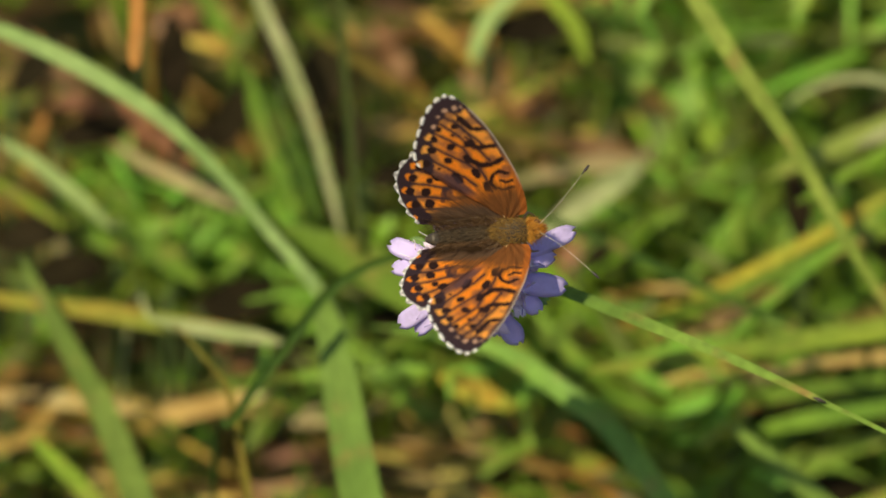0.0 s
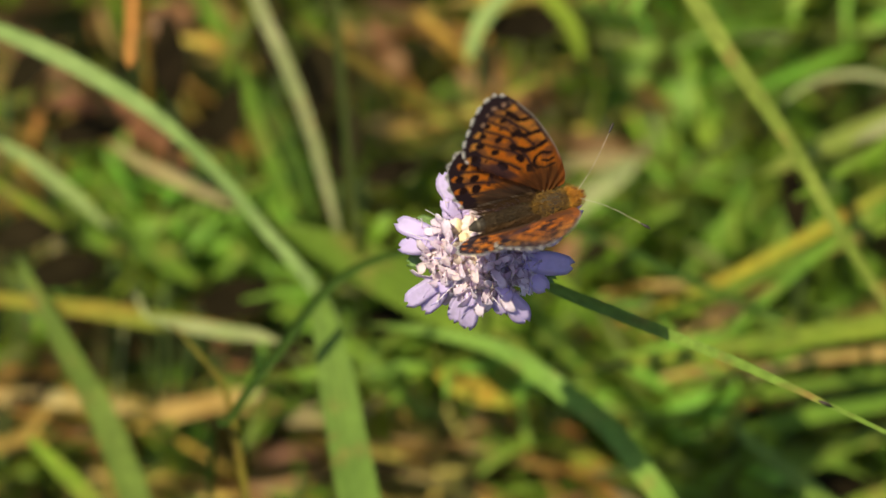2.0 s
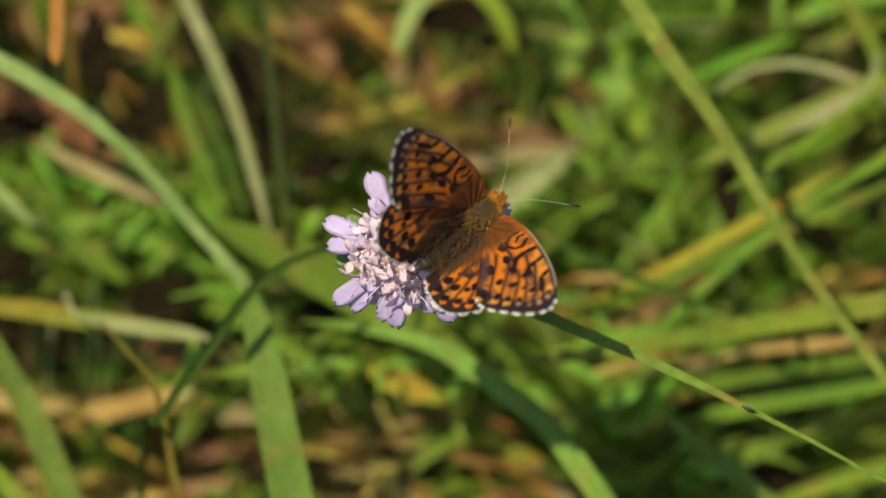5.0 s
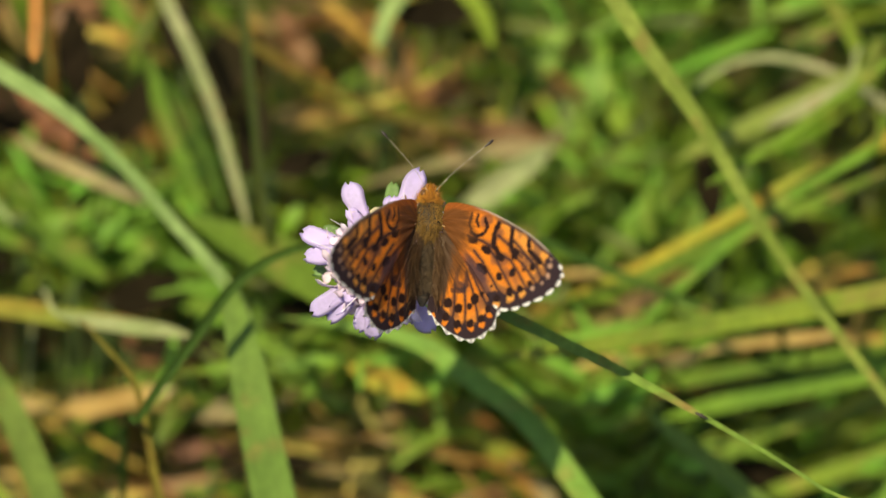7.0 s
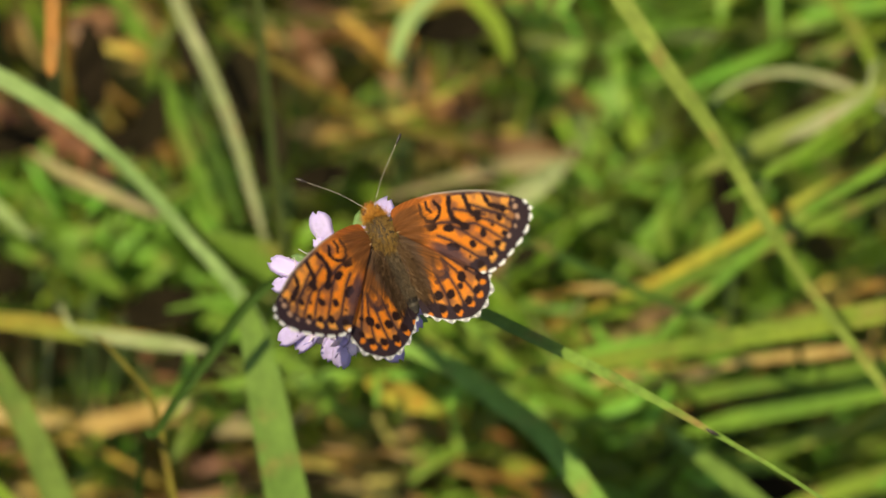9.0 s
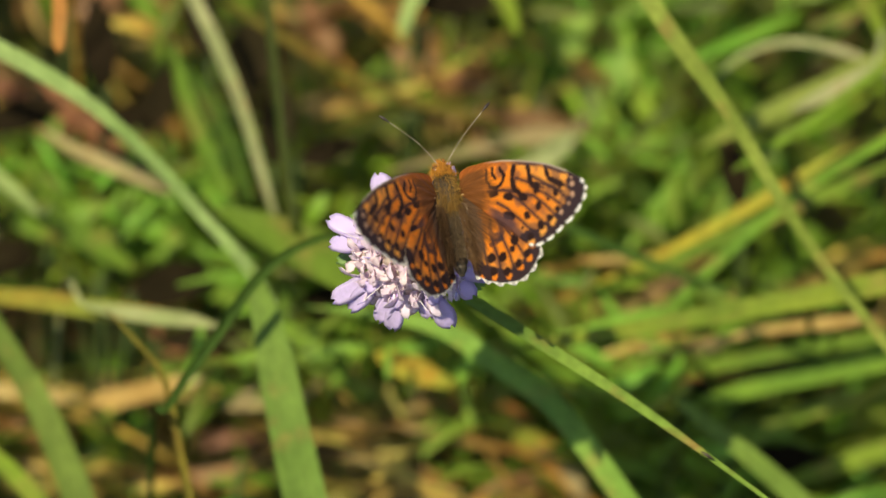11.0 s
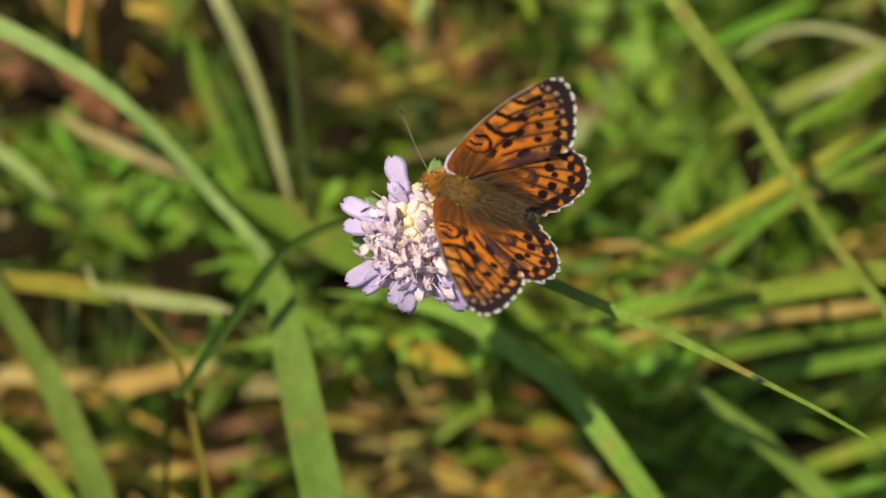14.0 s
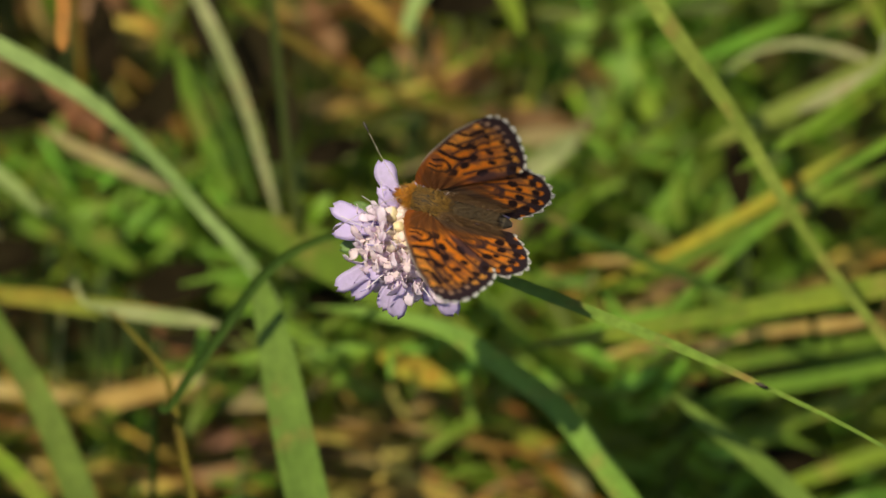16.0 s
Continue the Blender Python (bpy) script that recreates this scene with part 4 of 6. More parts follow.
    c = over(c, np.ones(3) * 0.95, (1 - ease(edge, *((0.24, 0.44) if fore else (0.20, 0.38)))) * gaps)
    return np.clip(c * (0.92 + 0.16 * rng.random((len(p), 1))), 0, 1)


def wing_mesh(wing, side):
    """A thin cambered wing in metres, hinge along y at x = 0: finely cut above, coarser below."""
    outline = FW_OUT if wing == "fore" else HW_OUT
    core = np.array((0.25, 2.2 if wing == "fore" else 0.6))
    verts, faces, colours, picks = [], [], [], []
    for under, around, rings in ((False, 400, 100), (True, 200, 36)):
        ring = glide([(x, y, 0) for x, y in outline + outline[:1]], around)[:-1]
        ring = np.array([(q.x, q.y) for q in ring])
        out = outline[10:22] if wing == "fore" else outline[5:20]
        d, u = to_line(ring, out)
        teeth = np.cos(u * (8.0 if wing == "fore" else 7.0) * 2 * math.pi)
        pull = np.where(d < 0.35, 1 + (0.007 if wing == "fore" else 0.020) * teeth, 1.0)
        ring = core + (ring - core) * pull[:, None]
        steps = (np.arange(rings + 1) / rings) ** 0.8
        steps[0] = 0.004
        p = (core + (ring - core)[None] * steps[:, None, None]).reshape(-1, 2)
        span = np.hypot(p[:, 0], p[:, 1]) / 20
        z = 1.1 * span * (1 - span) - 0.4 * span ** 2 * (p[:, 1] < 0) * np.clip(-p[:, 1] / 8, 0, 1) + 0.05 * np.sin(np.arctan2(p[:, 1] - 2, p[:, 0] + 1) * 22)
        z = z - (0.05 if under else 0) - (0.22 if wing == "hind" else 0)
        k = len(verts)
        verts += [(side * a / 1000, b / 1000, h / 1000) for (a, b), h in zip(p, z)]
        colours.append(scales(p, wing, under, 7 if wing == "fore" else 11))
        for i in range(rings):
            for j in range(around):
                a, b = k + i * around + j, k + i * around + (j + 1) % around
                quad = (a, a + around, b + around, b)
                faces.append(quad if (side > 0) == under else quad[::-1])
                picks.append(1 if under else 0)
    me = mesh_of(wing + "wing", verts, faces, [WING, WING_UNDER], picks=picks)
    layer = me.color_attributes.new("scales", "FLOAT_COLOR", "POINT")
    rgba = np.ones((len(verts), 4))
    rgba[:, :3] = np.concatenate(colours)
    layer.data.foreach_set("color", rgba.ravel())
    return me


HINGE = 0.00152


def fur(count, place, mat_length, seed, lean):
    """Fine hairs as three-sided spikes; place(rng) gives a root and an outward way."""
    rng = np.random.default_rng(seed)
    verts, faces = [], []
    for _ in range(count):
        p, n = place(rng)
        ln = mat_length * (0.5 + rng.random())
        t = (n + Vector(lean) + Vector(rng.normal(size=3)) * 0.35).normalized()
        s = t.cross(Vector(rng.normal(size=3))).normalized()
        o = t.cross(s)
        k = len(verts)
        w = 0.000035
        verts += [p + s * w, p - s * w * 0.5 + o * w, p - s * w * 0.5 - o * w, p + t * ln * 0.6 - Vector((0, 0, ln * 0.03)), p + t * ln - Vector((0, 0, ln * 0.1))]
        faces += [(k, k + 1, k + 3), (k + 1, k + 2, k + 3), (k + 2, k, k + 3), (k, k + 3, k + 4)]
    return verts, faces


def butterfly():
    root = tagged(new("butterfly"), "orange and black spotted fritillary butterfly on the scabious flower", "butterfly")
    thorax = piece("thorax", mesh_of("thorax", *ball((0, 0.0026, -0.0006), (0.0019, 0.0032, 0.0019), 14, 18), [CHITIN]), root, "dark thorax under golden olive fur")
    v, f = joined([ball((0, 0.0058, -0.0006), (0.00115, 0.0010, 0.0010), 10, 14)])
    head = piece("head", mesh_of("head", v, f, [PALP]), root, "small orange furry head")
    for s in (-1, 1):
        piece("eye", mesh_of("eye", *ball((s * 0.00085, 0.0061, -0.0005), (0.00055, 0.0007, 0.0007)), [EYE_BROWN]), head, "glossy brown eye")
        piece("palp", mesh_of("palp", *tube([(s * 0.0003, 0.0063, -0.0008), (s * 0.00045, 0.0070, -0.0005), (s * 0.0004, 0.0076, -0.0001)], [0.00022, 0.00024, 0.00007], 7, 8), [PALP]), head, "pointed orange palp")
    # abdomen: nine tapering rings
    prof, n = [], 60
    for i in range(n + 1):
        u = i / n
        r = 0.00118 * (math.sin(min(1, u * 1.6 + 0.42) * math.pi / 2)) * (1 - max(0, u - 0.72) ** 2 * 9.5) * (1 + 0.05 * math.sin(u * 9 * 2 * math.pi))
        prof.append((0.0010 - u * 0.0102, max(r, 0.0001)))
    verts, faces, picks = [], [], []
    for i, (y, r) in enumerate(prof):
        for j in range(18):
            w = 2 * math.pi * j / 18
            verts.append((r * math.cos(w), y, -0.0006 - 0.0006 * (i / n) + r * 0.95 * math.sin(w)))
    for i in range(n):
        for j in range(18):
            a, b = i * 18 + j, i * 18 + (j + 1) % 18
            faces.append((a, b, b + 18, a + 18))
            picks.append(1 if (i * 9 / n) % 1 > 0.74 else 0)
    faces.append(tuple(range(n * 18, n * 18 + 18)))
    picks.append(0)
    abdomen = piece("abdomen", mesh_of("abdomen", verts, faces, [CHITIN, SEGMENT], picks=picks), root, "dark grey-brown ringed abdomen")

    def on_thorax(rng):
        a, b = rng.random() * math.pi, rng.normal() * 0.9
        q = Vector((math.sin(b) * math.sin(a), math.cos(a), math.cos(b) * math.sin(a)))
        return Vector((q.x * 0.0018, 0.0026 + q.y * 0.0032, -0.0006 + q.z * 0.0018)), q

    def on_neck(rng):
        a, b = rng.random() * 1.2, rng.random() * 6.283
        q = Vector((math.sin(a) * math.cos(b), math.cos(a), math.sin(a) * math.sin(b)))
        return Vector((q.x * 0.0016, 0.0038 + q.y * 0.0028, -0.0006 + q.z * 0.0016)), q

    def on_flank(rng):
        y = -rng.random() * 0.0085 + 0.001
        s = 1 if rng.random() < 0.5 else -1
        return Vector((s * (0.0009 + 0.0012 * rng.random()), y, 0.0002 + 0.0003 * rng.random())), Vector((s * 0.5, -0.6, 0.35))

    def on_back(rng):
        y = -rng.random() * 0.007
        b = rng.normal() * 0.7
        return Vector((math.sin(b) * 0.0013, y, -0.0007 + math.cos(b) * 0.0012)), Vector((math.sin(b), -0.8, 0.6 * math.cos(b)))

    piece("thorax_fur", mesh_of("thorax_fur", *fur(2600, on_thorax, 0.0010, 1, (0, -0.9, 0)), [FUR_OLIVE], False), root, "olive-gold fur on the thorax")
    piece("collar_fur", mesh_of("collar_fur", *fur(1500, on_neck, 0.0010, 2, (0, 0.1, 0.1)), [FUR_GOLD], False), root, "golden orange collar fur")
    piece("flank_fur", mesh_of("flank_fur", *fur(1300, on_flank, 0.0028, 3, (0, -0.5, 0)), [FUR_BROWN], False), root, "long brown hairs beside the abdomen")
    piece("back_fur", mesh_of("back_fur", *fur(1100, on_back, 0.0012, 4, (0, -0.8, 0)), [FUR_GREY], False), root, "short grey hairs on the abdomen")
    for s in (-1, 1):
        shaft = piece("antenna", mesh_of("antenna", *tube([(s * 0.0004, 0.0064, 0.0002), (s * 0.0031, 0.0096, 0.0016), (s * 0.0068, 0.0131, 0.0021)], [0.000034, 0.000024, 0.000032], 6, 26), [SHAFT]), root, "thin pale banded antenna")
        v, f = tube([(s * 0.0066, 0.0129, 0.0021), (s * 0.0073, 0.01355, 0.00215), (s * 0.0078, 0.0140, 0.0021)], [0.00005, 0.00023, 0.00012], 8, 10)
        piece("club", mesh_of("club", v, f, [CLUB]), shaft, "black antenna club")
        for y, out, back_y in ((0.0040, 0.0026, 0.0062), (0.0016, 0.0034, 0.0010), (0.0006, 0.0030, -0.0030)):
            piece("leg", mesh_of("leg", *tube([(s * 0.0007, y, -0.0018), (s * out, (y + back_y) / 2, -0.0026), (s * out * 0.9, back_y, -0.0062)], [0.00022, 0.00016, 0.00008], 6, 12), [LEG]), root, "thin ochre leg")
    piece("proboscis", mesh_of("proboscis", *tube([(0, 0.0066, -0.0012), (0, 0.0076, -0.003), (0, 0.0072, -0.0058)], [0.00009, 0.00008, 0.00006], 6, 10), [CLUB]), head, "thin dark proboscis probing the flower")
    wings = []
    for s, word in ((-1, "left"), (1, "right")):
        for kind in ("hind", "fore"):
            w = piece(kind + "wing", wing_mesh(kind, s), root, "orange %swing with black spots and a white-fringed dark border" % kind)
            w.location = (s * HINGE, 0, 0)
            wings.append((s, w))
    return root, wings


# ---- scabious flower ----
def tongue(length, width, curl, n=10):
    """A petal lobe along x from the origin, with depth, rounded at its tip."""
    verts, faces = [], []
    for i in range(n + 1):
        u = i / n
        w = width * 0.55 * (0.30 + 0.70 * math.sin(min(1, u * 1.3) * math.pi / 2)) * math.sqrt(max(0.05, 1 - max(0, (u - 0.64) / 0.37) ** 2))
        for x, z in ((-1, 0.16), (-0.5, 0.03), (0, 0.07), (0.5, 0.03), (1, 0.16), (0.5, -0.06), (0, -0.02), (-0.5, -0.06)):
            verts.append(Vector((u * length * (1 - 0.07 * (1 - abs(x)) * (u > 0.9)) + 0.00012 * math.sin(x * 5 + u * 9), x * w * (1 + 0.08 * math.sin(u * 11 + width * 9e4)), curl * length * (math.sin(u * 2.6) * 0.55 - u * 0.5) + z * w + 0.00006 * math.sin(u * 14 + x * 3))))
    for i in range(n):
        for j in range(8):
            a, b = i * 8 + j, i * 8 + (j + 1) % 8
            faces.append((a, b, b + 8, a + 8))
    faces += [tuple(range(8))[::-1], tuple(range(n * 8, n * 8 + 8))]
    return verts, faces


def moved(vf, m):
    return [m @ Vector(v) for v in vf[0]], vf[1]


U = 0.0000777


def outer_floret(parent, lobes):
    """A ray floret: a pale tube from the head and its long lilac lobes; lobes of (angle, reach, width)."""
    mid = sum(q[0] for q in lobes) / len(lobes)
    start = Vector((math.cos(radians(mid)), math.sin(radians(mid)), 0)) * 58 * U + Vector((0, 0, 0.0012))
    bits = []
    for k, (angle, reach, width) in enumerate(lobes):
        tip = Vector((math.cos(radians(angle)), math.sin(radians(angle)), 0)) * reach * U
        way = tip - Vector((start.x, start.y, 0))
        m = Matrix.Translation(start + Vector((0, 0, 0.0004 * k))) @ Matrix.Rotation(math.atan2(way.y, way.x), 4, "Z") @ Matrix.Rotation(radians(4 + 5 * k), 4, "Y")
        bits.append(moved(tongue(way.length, width * U * 1.02, 0.22 + 0.05 * k), m))
    m = Matrix.Translation(start + Vector((0, 0, 0.0007))) @ Matrix.Rotation(radians(mid + 9), 4, "Z") @ Matrix.Rotation(radians(-14), 4, "Y")
    bits.append(moved(tongue(52 * U, 24 * U, 0.3, 8), m))
    for a in (-75, 70):
        m = Matrix.Translation(start) @ Matrix.Rotation(radians(mid + a), 4, "Z") @ Matrix.Rotation(radians(-35), 4, "Y")
        bits.append(moved(tongue(26 * U, 20 * U, 0.2, 6), m))
    v, f = joined(bits)
    ob = piece("ray_floret", mesh_of("ray_floret", v, f, [PETAL]), parent, "lilac ray floret with rounded lobes")
    v, f = tube([start * 0.45 - Vector((0, 0, 0.001)), start * 0.8, start + Vector((0, 0, 0.0002))], [0.0005, 0.0006, 0.001], 9, 8)
    piece("corolla_tube", mesh_of("corolla_tube", v, f, [FLORET]), ob, "pale pink corolla tube")
    return ob


def inner_floret_mesh(seed):
    """A small tubular floret: pale tube and four or five lobes round its mouth."""
    rng = np.random.default_rng(seed)
    tv, tf = tube([(0, 0, -0.0016), (0.0001, 0, 0), (0, 0, 0.0016)], [0.00036, 0.00052, 0.00082], 9, 7)
    bits = []
    for k in range(5):
        a = k * math.pi * 0.4 + rng.random() * 0.5
        m = Matrix.Translation((0.0005 * math.cos(a), 0.0005 * math.sin(a), 0.0013)) @ Matrix.Rotation(a, 4, "Z") @ Matrix.Rotation(radians(-72 + rng.random() * 55), 4, "Y") @ Matrix.Rotation(rng.normal() * 0.3, 4, "X")
        bits.append(moved(tongue((0.0029 if k < 2 else 0.0019) + 0.0007 * rng.random(), 0.00105 + 0.00035 * rng.random(), 0.35, 8), m))
    v, f = joined([(tv, tf)] + bits)
    return mesh_of("floret", v, f, [SHELL, (BLUSH, FLORET, BLUSH)[seed % 3]], picks=[0] * len(tf) + [1] * (len(f) - len(tf)))


def bud_mesh(seed):
    """A closed floret: a narrow tube that swells into a four-lobed knob with a dimple on top."""
    rng = np.random.default_rng(40 + seed)
    v, f = ball((0, 0, 0.0007), (0.00080, 0.00074, 0.00112), 10, 16)
    lean = rng.normal(size=2) * 0.18
    w = []
    for q in v:
        a, h = math.atan2(q[1], q[0]), (q[2] - 0.0007) / 0.001
        k = (1 + 0.13 * math.cos(4 * a + seed) * max(0, h + 0.5)) * (1 - 0.35 * max(0, -h))
        w.append(Vector((q[0] * k + lean[0] * q[2], q[1] * k + lean[1] * q[2], q[2] - 0.00025 * max(0, h - 0.75) * 4)))
    tv, tf = tube([(0, 0, -0.0018), (0, 0, -0.0008), (0, 0, 0.0001)], [0.00030, 0.00036, 0.00044], 8, 5)
    v, f = joined([(tv, tf), (w, f)])
    return mesh_of("bud", v, f, [BUD if seed in (0, 2, 3) else BUD_PINK])


def scabious():
    rng = np.random.default_rng(21)
    root = tagged(new("scabious_flower"), "lilac field scabious flower head on a hairy green stem", "flower")
    head = piece("flower_disc", mesh_of("flower_disc", *ball((0, 0, -0.001), (0.0058, 0.0058, 0.0043), 14, 22), [DISC]), root, "domed flower disc")
    # ray florets all round: pairs and threes of lobes
    for lobes in (((163, 158, 34), (180, 148, 32)), ((217, 168, 34), (229, 156, 32)), ((249, 142, 32), (261, 150, 34)), ((289, 128, 32), (302, 160, 36)),
                  ((327, 142, 34), (349, 172, 40)), ((21, 196, 34), (8, 150, 30)), ((68, 170, 36), (84, 110, 34)), ((117, 150, 36), (132, 96, 30))):
        outer_floret(root, lobes)
    meshes, buds = [inner_floret_mesh(s) for s in range(12)], [bud_mesh(s) for s in range(6)]
    n = 66
    for i in range(n):
        r = math.sqrt((i + 0.5) / n)
        a = i * 2.39996
        x, y = r * 0.0056 * math.cos(a) + rng.normal() * 0.0003, r * 0.0054 * math.sin(a) + rng.normal() * 0.0003
        z = 0.0038 * math.sqrt(max(0.02, 1 - r * r)) - 0.0012 + rng.normal() * 0.0004
        out = Vector((x, y, 0.0026 + z * 0.35)).normalized()
        spin = out.to_track_quat("Z", "Y").to_matrix().to_4x4() @ Matrix.Rotation(rng.random() * 6.28, 4, "Z")
        core = math.hypot(x + 0.0016, y - 0.0026) < 0.0030 + 0.0006 * rng.random() and rng.random() < 0.72
        m = Matrix.Translation((x, y, z)) @ spin @ Matrix.Diagonal((*[(0.86 + 0.36 * rng.random())] * 3, 1))
        if core:
            piece("bud", buds[int(rng.integers(6))], root, "rounded cream bud", m)
        else:
            piece("floret", meshes[int(rng.integers(12))], root, "small pale pink floret", m)
    # stamens and styles
    for i in range(24):
        a, r = rng.random() * 6.28, 0.0025 + 0.0042 * rng.random()
        p = Vector((r * math.cos(a), r * math.sin(a), 0.0022))
        bend = Vector((math.cos(a) * 0.0012 + rng.normal() * 0.0006, math.sin(a) * 0.0012 + rng.normal() * 0.0006, 0))
        bend *= 0.7 + 0.7 * rng.random()
        q = p + bend + Vector((0, 0, 0.0016))
        e = q + bend + Vector((0, 0, 0.0006 + 0.0004 * rng.random()))
        st = piece("stamen", mesh_of("stamen", *tube([p, q, e], [0.00006, 0.00005, 0.00005], 5, 8), [FILAMENT]), root, "white thread-like stamen")
        if i % 3 == 0:
            d = Vector((rng.normal(), rng.normal(), 0.2)).normalized() * 0.0007
            piece("anther", mesh_of("anther", *tube([e - d, e, e + d], [0.00008, 0.00012, 0.00008], 6, 4), [ANTHER]), st, "violet anther")
    # bracts behind the head
    for k in range(10):
        a = k * 36 + 12
        m = Matrix.Rotation(radians(a), 4, "Z") @ Matrix.Translation((0.003, 0, -0.0035)) @ Matrix.Rotation(radians(-8), 4, "Y")
        ln = (0.0085, 0.0068, 0.0075)[k % 3]
        piece("bract", mesh_of("bract", *moved(tongue(ln, 0.0022, 0.15), m), [BRACT]), root, "hairy green bract")
    verts, faces = fur(140, lambda g: ((lambda w: (Vector((0.006 * math.cos(w), 0.006 * math.sin(w), -0.0034)), Vector((math.cos(w), math.sin(w), 0.1))))(g.random() * 6.28)), 0.0022, 8, (0, 0, 0))
    piece("bract_hair", mesh_of("bract_hair", verts, faces, [BRACT], False), root, "fine hairs on the bracts")
    v, f = tube([(0, 0, -0.003), (0.0005, 0.0002, -0.03), (-0.001, -0.002, -0.12), (0.002, -0.01, -0.31)], [0.0014, 0.0010, 0.0011, 0.0013], 9, 30)
    piece("stem", mesh_of("stem", v, f, [STEM]), root, "thin hairy green stem")
    return root


def sharp_blade():
    """The long blade that sways close behind the flower; its origin lies at its dark node."""
    spots = [(-560, 268), (-470, 218), (-380, 178), (-280, 134), (-155, 78), (-60, 31), (0, 0), (60, -31), (120, -63), (220, -122), (420, -250)]
    pts = [Vector((x * U, y * U, 0)) for x, y in spots]
    pts = [Vector((q.x, q.y, -0.004 + 0.004 * math.sin(q.x * 40))) for q in pts]
    pts += [Vector((pts[-1].x + 0.02, pts[-1].y - 0.05, -0.06)), Vector((pts[-1].x + 0.025, pts[-1].y - 0.10, -0.13))]
    line = glide(pts, 60)
    verts, faces, uvs = [], [], []
    for i, p in enumerate(line):
        t = (line[min(i + 1, 60)] - line[max(i - 1, 0)]).normalized()
        s = t.cross(Vector((0, 0, 1))).normalized()
        f = i / 60 * 12
        w = float(np.interp(f, [0, 1, 2, 3, 4, 5, 6, 7, 8, 9, 10, 12], [10, 21, 23, 21, 18, 13.5, 10, 8.5, 7.5, 6.5, 6, 6])) * U / 2
        z = s.cross(t)
        for x, h in ((-1, 0.16), (-0.5, 0.12), (0, 0), (0.5, 0.12), (1, 0.16), (0, -0.16)):
            verts.append(p + s * x * w + z * h * w)
            uvs.append(((x + 1) / 2, i / 6))
    for i in range(60):
        for j in range(6):
            a, b = i * 6 + j, i * 6 + (j + 1) % 6
            faces.append((a, a + 6, b + 6, b))
    root = new("grass_plant")
    piece("leaf_blade", mesh_of("leaf_blade", verts, faces, [BLUE], uvs=uvs, ridge=6), root)
    tagged(root, "long tapering yellow-green grass blade with dark nodes, swaying", "grass")
    for x, y, r in ((0, 0, 4), (118, -62, 3.5)):
        p = Vector((x * U, y * U, -0.0032))
        d = Vector((-0.0009, 0.0004, 0))
        piece("node", mesh_of("node", *tube([p - d, p, p + d], [0.0001, r * U, 0.0001], 8, 8), [NODE]), root, "dark brown node")
    return root


insect, wing_parts = butterfly()
flower = scabious()
swaying = sharp_blade()


